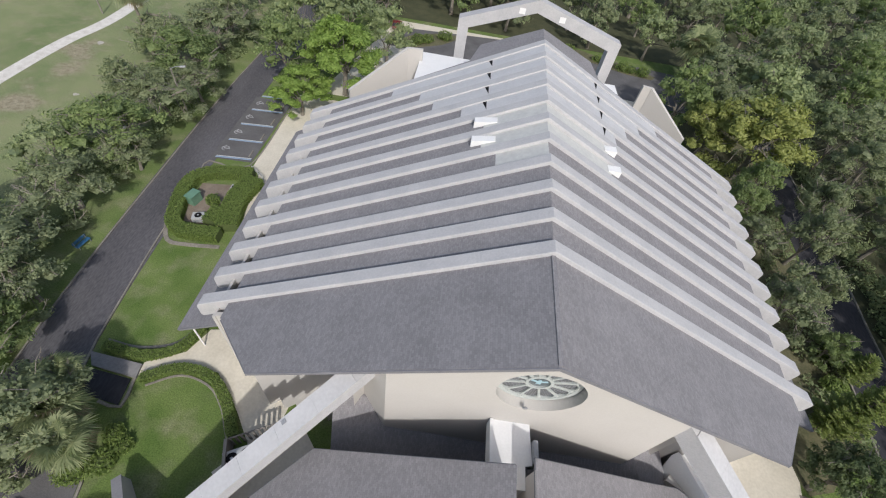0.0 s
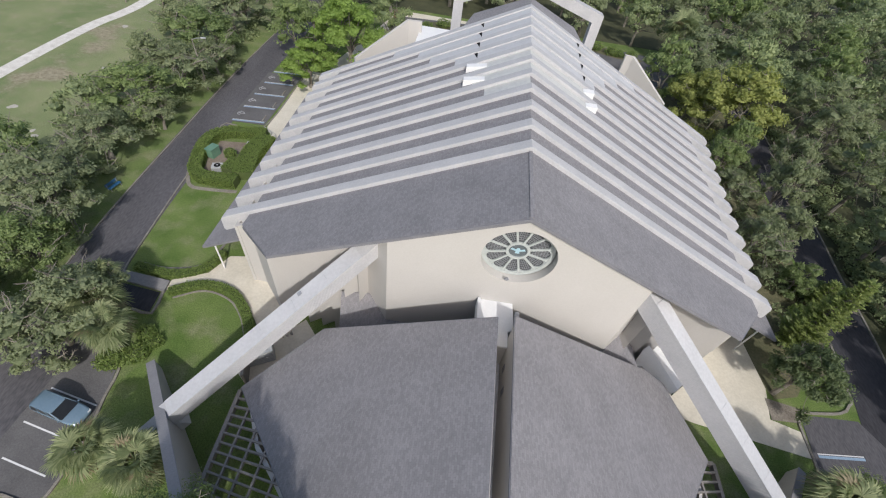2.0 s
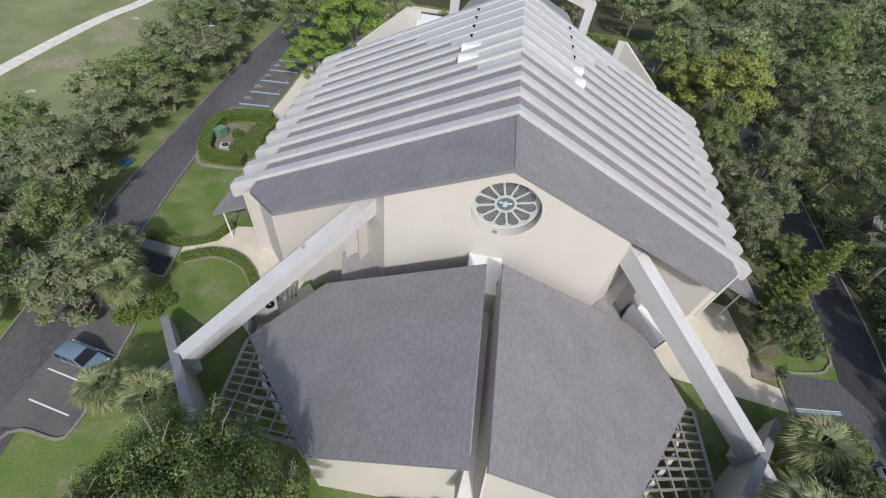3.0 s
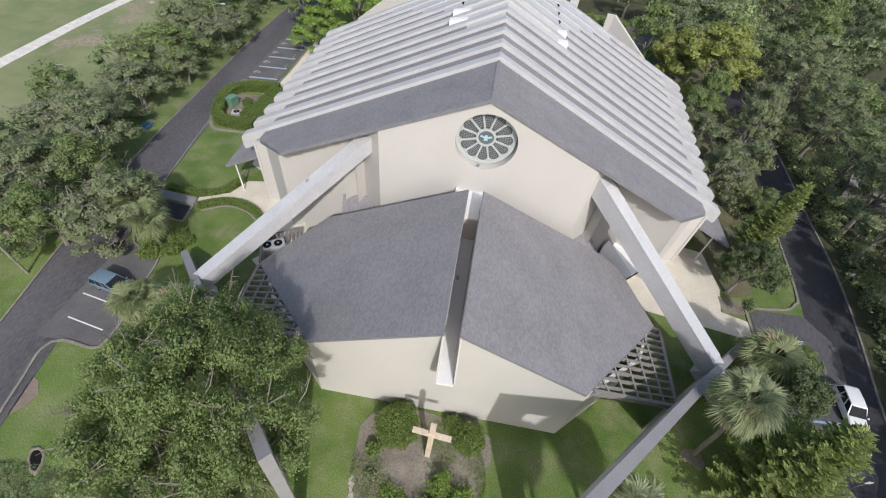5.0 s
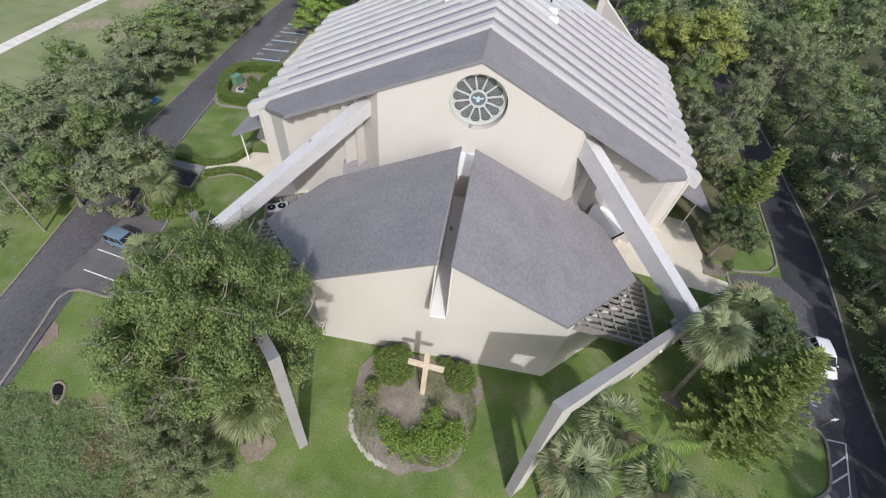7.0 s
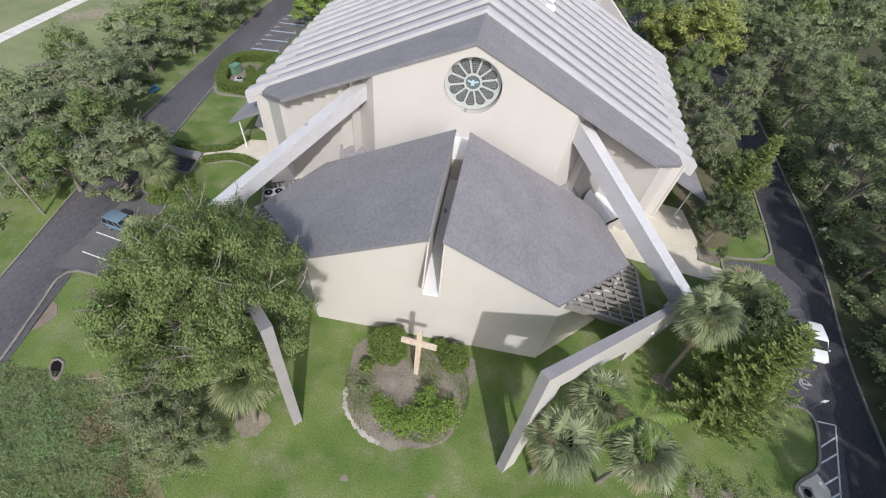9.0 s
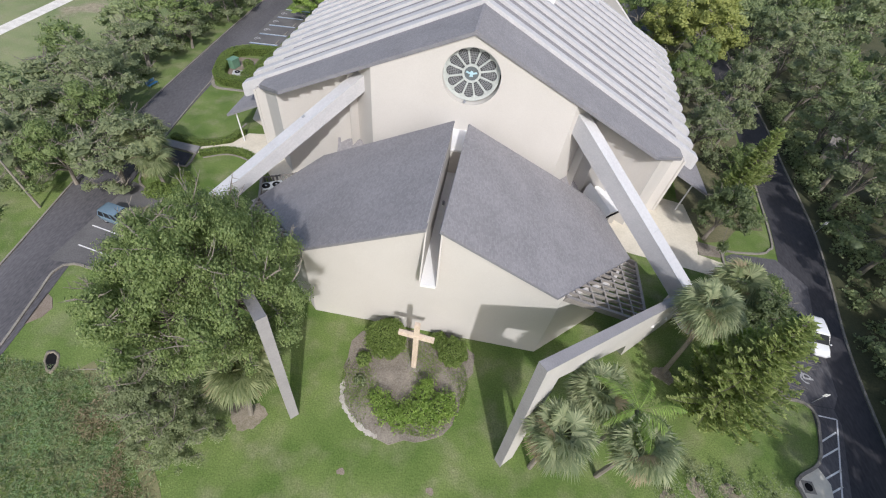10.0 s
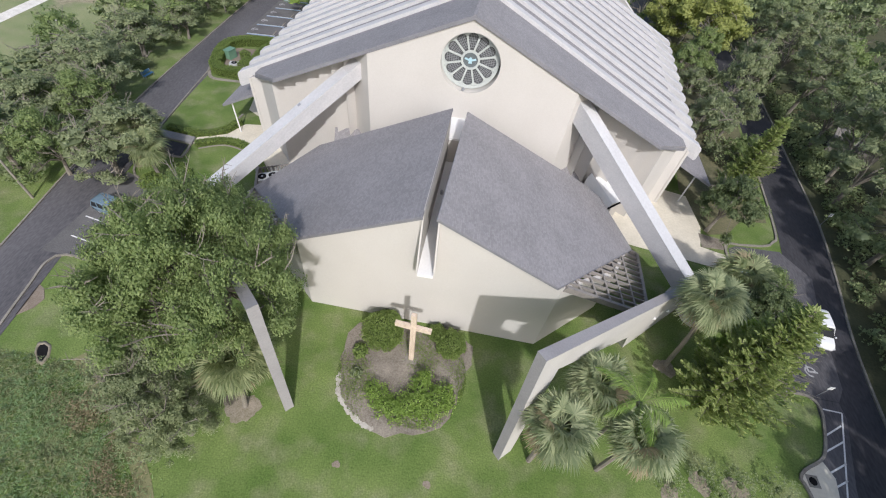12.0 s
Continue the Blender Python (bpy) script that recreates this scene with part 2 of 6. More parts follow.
def ground_material():
    """Lawn, drier and paler to the west of the road, with worn patches."""
    m = bpy.data.materials.new("lawn")
    m.use_nodes = True
    n, l = m.node_tree.nodes, m.node_tree.links
    b = n["Principled BSDF"]
    b.inputs["Roughness"].default_value = 0.95
    b.inputs["Specular IOR Level"].default_value = 0.2
    co = n.new("ShaderNodeTexCoord")

    def nz(scale, detail):
        t = n.new("ShaderNodeTexNoise")
        t.inputs["Scale"].default_value = scale
        t.inputs["Detail"].default_value = detail
        l.new(co.outputs["Object"], t.inputs["Vector"])
        return t.outputs["Fac"]

    def ramp(fac, a, ca, c, cc):
        r = n.new("ShaderNodeValToRGB")
        r.color_ramp.elements[0].position, r.color_ramp.elements[1].position = a, c
        r.color_ramp.elements[0].color, r.color_ramp.elements[1].color = (*ca, 1), (*cc, 1)
        l.new(fac, r.inputs["Fac"])
        return r.outputs["Color"]

    def blend(fac, a, c):
        x = n.new("ShaderNodeMix")
        x.data_type = "RGBA"
        l.new(fac, x.inputs["Factor"])
        l.new(a, x.inputs["A"])
        l.new(c, x.inputs["B"])
        return x.outputs["Result"]

    green = ramp(nz(0.25, 8), 0.33, (0.092, 0.148, 0.036), 0.70, (0.160, 0.215, 0.068))
    dry = ramp(nz(0.12, 8), 0.35, (0.155, 0.20, 0.088), 0.65, (0.235, 0.26, 0.135))
    bare = ramp(nz(1.5, 5), 0.3, (0.22, 0.19, 0.13), 0.7, (0.36, 0.32, 0.24))
    worn = ramp(nz(0.11, 7), 0.57, (0, 0, 0), 0.68, (0.9, 0.9, 0.9))
    sep = n.new("ShaderNodeSeparateXYZ")
    l.new(co.outputs["Object"], sep.inputs[0])
    west = n.new("ShaderNodeMapRange")
    west.inputs["From Min"].default_value, west.inputs["From Max"].default_value = -46, -60
    l.new(sep.outputs["X"], west.inputs["Value"])
    field = blend(worn, dry, bare)
    mixed = blend(west.outputs["Result"], green, field)
    thin = ramp(nz(0.40, 8), 0.47, (0, 0, 0), 0.80, (0.52, 0.52, 0.52))
    mixed = blend(thin, mixed, bare)
    fine = ramp(nz(7.0, 9), 0.3, (0.72, 0.72, 0.72), 0.7, (1.2, 1.2, 1.2))
    mul = n.new("ShaderNodeMix")
    mul.data_type, mul.blend_type = "RGBA", "MULTIPLY"
    mul.inputs["Factor"].default_value = 1.0
    l.new(mixed, mul.inputs["A"])
    l.new(fine, mul.inputs["B"])
    l.new(mul.outputs["Result"], b.inputs["Base Color"])
    bp = n.new("ShaderNodeBump")
    bp.inputs["Strength"].default_value = 0.6
    bp.inputs["Distance"].default_value = 0.08
    l.new(nz(9.0, 4), bp.inputs["Height"])
    l.new(bp.outputs["Normal"], b.inputs["Normal"])
    return m


LAWN = ground_material()


# ---------------------------------------------------------------- builders
def finish(name, bm, mat, smooth=False):
    bmesh.ops.recalc_face_normals(bm, faces=bm.faces[:])
    me = bpy.data.meshes.new(name)
    bm.to_mesh(me)
    bm.free()
    for mt in (mat if isinstance(mat, (list, tuple)) else [mat]):
        me.materials.append(mt)
    if smooth:
        me.shade_smooth()
    return new(name, me)


def part(name, bm, mat, parent, label="", smooth=False):
    ob = finish(name, bm, mat, smooth)
    ob.parent = parent
    if label:
        tagged(ob, label)
    return ob


def thing(name, label, category, group="", kind="", at=(0, 0, 0)):
    ob = new(name)
    ob.empty_display_size = 0.3
    ob.location = at
    return tagged(ob, label, category, group, kind)


def box(bm, x0, x1, y0, y1, z0, z1, m=None, bevel=0.0):
    r = bmesh.ops.create_cube(bm, size=1.0)
    vs = r["verts"]
    bmesh.ops.scale(bm, vec=(x1 - x0, y1 - y0, z1 - z0), verts=vs)
    bmesh.ops.translate(bm, vec=((x0 + x1) / 2, (y0 + y1) / 2, (z0 + z1) / 2), verts=vs)
    if bevel:
        es = list({e for v in vs for e in v.link_edges})
        r = bmesh.ops.bevel(bm, geom=es, offset=bevel, segments=2, affect="EDGES")
        vs = list({v for v in r["verts"]} | {v for v in vs if v.is_valid})
    if m is not None:
        bmesh.ops.transform(bm, matrix=m, verts=vs)
    return vs


def prism(bm, plan, bottom, top):
    """A solid over a plan; bottom and top are heights, or functions of x and y."""
    zb = bottom if callable(bottom) else (lambda x, y: bottom)
    zt = top if callable(top) else (lambda x, y: top)
    lo = [bm.verts.new((x, y, zb(x, y))) for x, y in plan]
    hi = [bm.verts.new((x, y, zt(x, y))) for x, y in plan]
    n = len(plan)
    bm.faces.new(hi)
    bm.faces.new(lo[::-1])
    for i in range(n):
        bm.faces.new((lo[i], lo[(i + 1) % n], hi[(i + 1) % n], hi[i]))


def sweep(bm, section, path, cap=True):
    """Rings of points (already placed) joined into a tube."""
    rings = [[bm.verts.new(p) for p in ring] for ring in path]
    n = len(rings[0])
    for a, b in zip(rings, rings[1:]):
        for i in range(n):
            bm.faces.new((a[i], a[(i + 1) % n], b[(i + 1) % n], b[i]))
    if cap:
        bm.faces.new(rings[0][::-1])
        bm.faces.new(rings[-1])
    return rings[0][0]


def beam(bm, p, q, width, depth, bevel=0.0):
    """A straight bar of rectangular section from p to q, its top face up; p and q lie on the top's middle line."""
    p, q = Vector(p), Vector(q)
    d = (q - p).normalized()
    side = d.cross(Vector((0, 0, 1))).normalized()
    up = side.cross(d).normalized()
    rings = []
    for c in (p, q):
        rings.append([c - side * width / 2, c + side * width / 2, c + side * width / 2 - up * depth, c - side * width / 2 - up * depth])
    sweep(bm, None, rings)


def tube(bm, points, radii, seg=7, tie=None):
    rings = []
    for i, p in enumerate(points):
        p = Vector(p)
        a, b = Vector(points[max(i - 1, 0)]), Vector(points[min(i + 1, len(points) - 1)])
        d = (b - a).normalized()
        s = d.cross(Vector((0.13, 0.97, 0.2))).normalized()
        u = s.cross(d)
        rings.append([p + (s * math.cos(k * math.tau / seg) + u * math.sin(k * math.tau / seg)) * radii[i] for k in range(seg)])
    first = sweep(bm, None, rings)
    if tie is not None:
        bm.edges.new((tie, first))
    return first


def cylinder(bm, x, y, z0, z1, r, seg=20, r2=None):
    rings = [[(x + math.cos(k * math.tau / seg) * rr, y + math.sin(k * math.tau / seg) * rr, z) for k in range(seg)] for z, rr in ((z0, r), (z1, r if r2 is None else r2))]
    sweep(bm, None, rings)


def quads_mesh(name, corners, mat):
    """Many free four-cornered leaves as one mesh. corners: array n x 4 x 3."""
    n = len(corners)
    me = bpy.data.meshes.new(name)
    me.vertices.add(n * 4)
    me.vertices.foreach_set("co", corners.reshape(-1).astype(np.float32))
    me.loops.add(n * 4)
    me.loops.foreach_set("vertex_index", np.arange(n * 4, dtype=np.int32))
    me.polygons.add(n)
    me.polygons.foreach_set("loop_start", np.arange(0, n * 4, 4, dtype=np.int32))
    me.update()
    me.validate()
    me.materials.append(mat)
    return me


def leaves_at(rng, pts, size, up=0.5, aspect=0.55, out=None):
    """Leaf blades at the points, facing outwards from their clump where out is given."""
    n = len(pts)
    nrm = rng.normal(size=(n, 3))
    nrm /= np.linalg.norm(nrm, axis=1, keepdims=True)
    if out is not None:
        nrm = nrm * 0.6 + out / (np.linalg.norm(out, axis=1, keepdims=True) + 1e-9)
        nrm[:, 2] += up
    else:
        nrm[:, 2] = np.abs(nrm[:, 2]) + up
    nrm /= np.linalg.norm(nrm, axis=1, keepdims=True)
    a = np.cross(nrm, rng.normal(size=(n, 3)))
    a /= np.linalg.norm(a, axis=1, keepdims=True) + 1e-9
    b = np.cross(nrm, a)
    s = size * rng.uniform(0.6, 1.3, (n, 1))
    return np.stack([pts + a * s, pts + b * s * aspect, pts - a * s, pts - b * s * aspect], 1)


def crown_points(rng, clumps, per, spread, flat=0.75):
    c = np.repeat(clumps, per, 0)
    v = rng.normal(size=(len(c), 3))
    v /= np.linalg.norm(v, axis=1, keepdims=True)
    r = spread * rng.uniform(0.35, 1.05, (len(c), 1))
    v[:, 2] = v[:, 2] * flat
    return c + v * r


def broad_tree(seed, radius, height, mat, leaf=0.15, boughs=26, per_bough=8, per=45, twigs=0, low=0.22, sprigs=3, drop=0.40, inner=0, name="tree", label="broad tree"):
    """A trunk with forking limbs; each limb ends in a bough of small flattened leaf clumps, with gaps between the boughs."""
    rng = np.random.default_rng(seed)
    t = thing(name, label, "tree")
    bm = bmesh.new()
    base = max(height * 0.24, 1.2)
    lean = rng.uniform(-0.4, 0.4, 2)
    root = tube(bm, [(0, 0, -0.2), (lean[0] * 0.4, lean[1] * 0.4, base * 0.5), (lean[0], lean[1], base)], [radius * 0.07, radius * 0.05, radius * 0.045])
    lobes = rng.uniform(0.62, 1.1, 8)
    heart = []
    for i in range(boughs):
        a = i * 2.39996 + rng.uniform(-0.35, 0.35)
        k = (a % math.tau) / math.tau * 8
        lobe = lobes[int(k) % 8] * (1 - k % 1) + lobes[(int(k) + 1) % 8] * (k % 1)
        ring = math.sqrt((i + 0.5) / boughs) * rng.uniform(0.85, 1.05)
        rr = radius * 0.86 * ring * lobe
        dome = height * (0.93 - drop * ring ** 2.0)
        z = dome - abs(rng.normal(0, 0.07)) * height - (rng.uniform(0.08, 0.3) * height if i % 3 == 2 else 0)
        heart.append((math.cos(a) * rr, math.sin(a) * rr, max(z, height * low)))
    heart = np.array(heart)
    wide = radius * 1.08 / math.sqrt(boughs) * rng.uniform(0.8, 1.45, (boughs, 1))
    v = rng.normal(size=(boughs * per_bough, 3))
    v /= np.linalg.norm(v, axis=1, keepdims=True)
    v *= rng.uniform(0.25, 1.1, (len(v), 1))
    v[:, 2] *= 0.5
    hub = np.repeat(heart, per_bough, 0)
    reach = np.repeat(wide, per_bough, 0)
    cl = hub + v * reach
    cl[:, 2] = np.maximum(cl[:, 2], height * low * 0.7)
    s = Vector((lean[0], lean[1], base))
    forks = []
    for k in range(6):
        e = Vector(heart[(boughs // 3 + k * 3) % boughs]) * 0.5 + Vector((0, 0, base * 0.6))
        forks.append(e)
        tube(bm, [s, s.lerp(e, 0.5) + Vector((0, 0, 0.05 * height)), e], [radius * 0.028, radius * 0.02, radius * 0.012], 6, root)
    for k in range(boughs):
        e = Vector(heart[k])
        f = min(forks, key=lambda q: (q - e).length)
        tube(bm, [f, f.lerp(e, 0.55) + Vector((0, 0, -0.03 * height)), e], [radius * 0.009, radius * 0.006, radius * 0.0035], 4, root)
        for j in range(sprigs):
            tube(bm, [e, Vector(cl[k * per_bough + j])], [radius * 0.003, 0.008], 3, root)
    for k in range(twigs):
        j = int(rng.integers(0, len(cl)))
        e = Vector(hub[j])
        d = Vector(cl[j] - hub[j]).normalized()
        d.z = abs(d.z) * 0.6 + 0.3
        tip = e + d * float(reach[j, 0]) * 1.45
        tube(bm, [e, e.lerp(tip, 0.6) + Vector(rng.normal(0, 0.08, 3)), tip], [0.05, 0.035, 0.012], 3, root)
        for i in range(3):
            q0 = e.lerp(tip, 0.5 + 0.16 * i)
            tube(bm, [q0, q0 + (d + Vector(rng.normal(0, 0.7, 3))).normalized() * 0.5], [0.025, 0.008], 3, root)
    part("trunk", bm, BARK, t)
    if inner:
        bm = bmesh.new()
        for k in range(boughs):
            rr = float(wide[k, 0]) * 0.66
            vs = bmesh.ops.create_icosphere(bm, subdivisions=inner, radius=1.0)["verts"]
            for q in vs:
                q.co *= rng.uniform(0.55, 1.2)
            bmesh.ops.transform(bm, matrix=Matrix.Translation(Vector(heart[k]) - Vector((0, 0, 0.3 * rr))) @ Matrix.Diagonal((rr, rr, rr * 0.5, 1)), verts=vs)
        part("inner_foliage", bm, mat, t, "dense shaded leaves inside the crown")
    puff = wide.mean() * 0.55 * rng.uniform(0.7, 1.25, (len(cl), 1))
    c = np.repeat(cl, per, 0)
    w = rng.normal(size=(len(c), 3))
    w /= np.linalg.norm(w, axis=1, keepdims=True)
    w *= np.repeat(puff, per, 0) * rng.uniform(0.3, 1.15, (len(c), 1))
    w[:, 2] *= 0.6
    pts = c + w
    out = w / np.repeat(puff, per, 0) + 0.6 * np.repeat(v, per, 0)
    ob = new("crown", quads_mesh("crown", leaves_at(rng, pts, leaf, 0.45, 0.55, out), mat))
    ob.parent = t
    return t


def place(t, x, y, turn=0.0, s=1.0, sz=None):
    t.matrix_basis = Matrix.Translation((x, y, 0)) @ Matrix.Rotation(turn, 4, "Z") @ Matrix.Diagonal((s, s, sz or s, 1))
    return t


def another(t, x, y, turn=0.0, s=1.0, sz=None):
    m = Matrix.Translation((x, y, 0)) @ Matrix.Rotation(turn, 4, "Z") @ Matrix.Diagonal((s, s, sz or s, 1))
    c = copy_thing(t, m)
    c.matrix_basis = m
    return c


# ---------------------------------------------------------------- ground, roads, walks
def ground():
    bm = bmesh.new()
    xs = [-1500, -400, -200, -120, -80, -40, 0, 40, 80, 120, 200, 400, 1500]
    grid = [[bm.verts.new((x, y, 0)) for x in xs] for y in xs]
    for a, b in zip(grid, grid[1:]):
        for i in range(len(xs) - 1):
            bm.faces.new((a[i], a[i + 1], b[i + 1], b[i]))
    tagged(finish("ground", bm, LAWN), "mown green lawn, drier and paler in the open field", "lawn", kind="structure")


ground()


def slab(name, plan, mat, z0, z1, label, category):
    bm = bmesh.new()
    prism(bm, plan, z0, z1)
    return tagged(finish(name, bm, mat), label, category, kind="structure")


def smooth_line(pts, step=1.5):
    """Points along a rounded line through pts."""
    out = []
    p = [Vector(a) for a in pts]
    p = [p[0] * 2 - p[1]] + p + [p[-1] * 2 - p[-2]]
    for i in range(1, len(p) - 2):
        n = max(2, int((p[i + 1] - p[i]).length / step))
        for k in range(n):
            t = k / n
            out.append(0.5 * ((2 * p[i]) + (p[i + 1] - p[i - 1]) * t + (2 * p[i - 1] - 5 * p[i] + 4 * p[i + 1] - p[i + 2]) * t * t + (3 * p[i] - p[i - 1] - 3 * p[i + 1] + p[i + 2]) * t ** 3))
    out.append(p[-2])
    return out


def ribbon(bm, line, half, z0, z1):
    """A raised strip along a line in plan."""
    rings = []
    for i, p in enumerate(line):
        d = (line[min(i + 1, len(line) - 1)] - line[max(i - 1, 0)]).normalized()
        s = Vector((-d.y, d.x))
        a, b = p + s * half, p - s * half
        rings.append([(a.x, a.y, z0), (b.x, b.y, z0), (b.x, b.y, z1), (a.x, a.y, z1)])
    sweep(bm, None, rings)


def strip(name, pts, half, mat, z0, z1, label, category, step=1.5):
    bm = bmesh.new()
    ribbon(bm, smooth_line([Vector(p) for p in pts], step), half, z0, z1)
    return tagged(finish(name, bm, mat), label, category, kind="structure")


WEST_EDGE = [(-39.5, -60), (-41.5, -32), (-43.3, -18), (-45.2, -6), (-47.2, 10), (-48.2, 30), (-49.0, 52), (-49.2, 90), (-52, 150)]
west_mid = [((a[0] + b[0]) / 2, (a[1] + b[1]) / 2) for a, b in zip(WEST_EDGE, [(-33.0, -60), (-35.3, -32), (-37.2, -18), (-38.9, -6), (-41.2, 10), (-42.6, 30), (-43.2, 52), (-43.4, 90), (-46, 150)])]
strip("road_west", west_mid, 3.15, ASPHALT, -0.2, 0.03, "dark sealed asphalt drive past the lawn", "road")
bay = slab("parking_bay_west", [(-38.9, -4.6), (-34.4, -6.0), (-33.6, -9.4), (-33.0, -12.5), (-32.9, -16.6), (-33.6, -17.6), (-36.8, -17.3), (-39.5, -17.4)], PALE_ASPHALT, -0.2, 0.034, "worn asphalt parking bay with white lines", "parking bay")
bay2 = slab("parking_bay_north", [(-43.4, 35.4), (-37.4, 35.7), (-37.2, 53), (-43.6, 53)], PALE_ASPHALT, -0.2, 0.036, "dark asphalt accessible bays with blue lines", "parking bay")
EAST_MID = [(58, 110), (54.5, 70), (50.5, 36), (48.3, 22), (46.3, 8), (44.0, -2), (41.0, -12), (39.2, -22), (37.0, -40), (34, -70)]
# The trees' shade on this drive is put into the asphalt colour.
strip("road_east", EAST_MID, 2.9, ASPHALT_DARK, -0.2, 0.03, "sealed asphalt drive, tree shade darkened into its colour", "road")
bay3 = slab("parking_bay_east", [(34.0, -5.4), (34.6, -1.0), (35.7, -0.4), (41.2, -0.2), (43.5, -4), (41.8, -9.5), (40.0, -18.0), (39.0, -19.4), (33.7, -19.2), (33.8, -9.5)], ASPHALT, -0.2, 0.034, "asphalt accessible bay with a blue line", "parking bay")
bay4 = slab("parking_bay_south", [(36.4, -19.45), (38.9, -19.45), (38.9, -21.0), (36.6, -27.0), (35.0, -33.0), (31.8, -33.0), (32.3, -28.0), (32.1, -26.9), (32.7, -26.2), (35.0, -24.8), (36.3, -22.0), (36.8, -20.3)], ASPHALT, -0.2, 0.034, "hatched asphalt bay beside the drive", "parking bay")


# Floors kept dark so that gaps between the crowns look shaded.
slab("wood_floor", [(64, 140), (57.6, 72), (53.7, 36), (51.5, 22), (49.5, 8), (47.1, -2), (44.2, -12), (42.4, -22), (40.2, -42), (37.4, -75), (150, -75), (190, 60), (150, 190), (70, 190)], LITTER, -0.1, 0.05, "leaf litter under the trees, dark also for the crowns' shade", "ground cover")
slab("wood_floor_north", [(-60, 98), (60, 98), (70, 190), (-80, 190)], LITTER, -0.1, 0.048, "leaf litter under the trees, dark also for the crowns' shade", "ground cover")


def paint(parent, name, p, q, width, mat, z=0.042):
    bm = bmesh.new()
    p, q = Vector(p), Vector(q)
    d = (q - p).normalized()
    s = Vector((-d.y, d.x)) * width / 2
    prism(bm, [tuple(p + s), tuple(p - s), tuple(q - s), tuple(q + s)], z - 0.006, z)
    return part(name, bm, mat, parent)


def wheel_symbol(parent, x, y, z=0.045):
    """A painted ring and bars, as on accessible bays."""
    bm = bmesh.new()
    for k in range(14):
        a, b = k * math.tau / 18, (k + 1) * math.tau / 18
        prism(bm, [(x + math.cos(a) * 0.42, y + math.sin(a) * 0.42), (x + math.cos(b) * 0.42, y + math.sin(b) * 0.42), (x + math.cos(b) * 0.58, y + math.sin(b) * 0.58), (x + math.cos(a) * 0.58, y + math.sin(a) * 0.58)], z - 0.006, z)
    prism(bm, [(x - 0.2, y - 0.1), (x + 0.7, y - 0.1), (x + 0.7, y + 0.1), (x - 0.2, y + 0.1)], z - 0.004, z + 0.002)
    prism(bm, [(x - 0.28, y - 0.1), (x - 0.12, y - 0.1), (x - 0.12, y + 0.7), (x - 0.28, y + 0.7)], z - 0.003, z + 0.003)
    part("bay_symbol", bm, LINE_WORN, parent)


for i in range(5):
    y = 35.8 + i * 4.4
    if i < 4:
        wheel_symbol(bay2, -42.3, y + 2.2)
    paint(bay2, "bay_line", (-42.8, y), (-37.7, y + 0.5), 0.28, LINE_BLUE)
    paint(bay2, "bay_line", (-42.8, y + 0.25), (-37.7, y + 0.75), 0.10, LINE_WHITE, 0.046)
for p, q in (((-38.5, -9.2), (-33.8, -10.1)), ((-38.6, -12.2), (-34.0, -13.1)), ((-38.1, -15.0), (-34.0, -15.8))):
    paint(bay, "bay_line", p, q, 0.13, LINE_WHITE)
paint(bay3, "bay_line", (34.6, -4.6), (39.6, -4.2), 0.26, LINE_BLUE)
paint(bay3, "bay_line", (34.6, -4.35), (39.6, -3.95), 0.10, LINE_WHITE, 0.046)
for p, q in (((37.0, -20.35), (38.7, -20.45)), ((38.0, -21.7), (35.9, -22.95)), ((37.55, -23.1), (35.2, -24.4)), ((36.8, -25.0), (34.4, -26.3)), ((36.2, -26.4), (33.7, -27.7)), ((35.6, -28.0), (33.1, -29.3)), ((38.7, -20.45), (35.3, -28.2)), ((35.3, -28.2), (33.8, -32.0))):
    paint(bay4, "bay_line", p, q, 0.13, LINE_WHITE)
paint(bay3, "bay_line", (35.0, -13.5), (39.4, -13.2), 0.24, LINE_BLUE)
wheel_symbol(bay3, 37.6, -16.6)

strip("kerb_west_outer", WEST_EDGE, 0.09, KERB, -0.2, 0.16, "concrete kerb along the drive", "kerb")
strip("kerb_west_south", [(-33.3, -60), (-35.7, -32), (-37.2, -22.4), (-37.9, -18.6), (-36.8, -17.4), (-33.6, -17.7), (-32.9, -16.6), (-33.0, -12.5), (-33.6, -9.4), (-34.4, -6.0), (-38.4, -4.2), (-40.6, 5.2)], 0.11, KERB, -0.2, 0.15, "rounded concrete kerb round the parking bay", "kerb", 0.7)
strip("kerb_west_inner", [(-40.6, 5.2), (-42.0, 18), (-42.9, 30), (-43.1, 34.6), (-37.3, 34.9), (-36.9, 53.4)], 0.09, KERB, -0.2, 0.15, "concrete kerb between lawn and drive", "kerb")
strip("kerb_east_inner", [(45.2, 20), (42.2, 4), (41.0, 1.4), (39.5, 0.4), (36.2, -0.1), (34.3, -0.6), (33.8, -5.6), (33.6, -9.8), (33.4, -15.0), (33.5, -18.9)], 0.13, KERB, -0.2, 0.15, "concrete kerb round the bay and lawn", "kerb", 0.7)
strip("kerb_east_south", [(33.5, -18.9), (34.3, -19.2), (36.1, -19.3), (36.75, -20.3), (36.3, -22.0), (35.0, -24.7), (32.8, -26.1), (32.1, -26.9), (32.4, -28.0), (31.9, -33.0)], 0.12, KERB, -0.2, 0.15, "curved concrete kerb beside the hatched bay", "kerb", 0.6)
strip("kerb_east_outer", [(61.2, 110), (57.6, 70), (53.6, 36), (51.4, 22), (49.4, 8), (47.0, -2), (44.1, -12), (42.3, -22), (40.1, -40)], 0.12, KERB, -0.2, 0.14, "concrete kerb along the drive", "kerb")
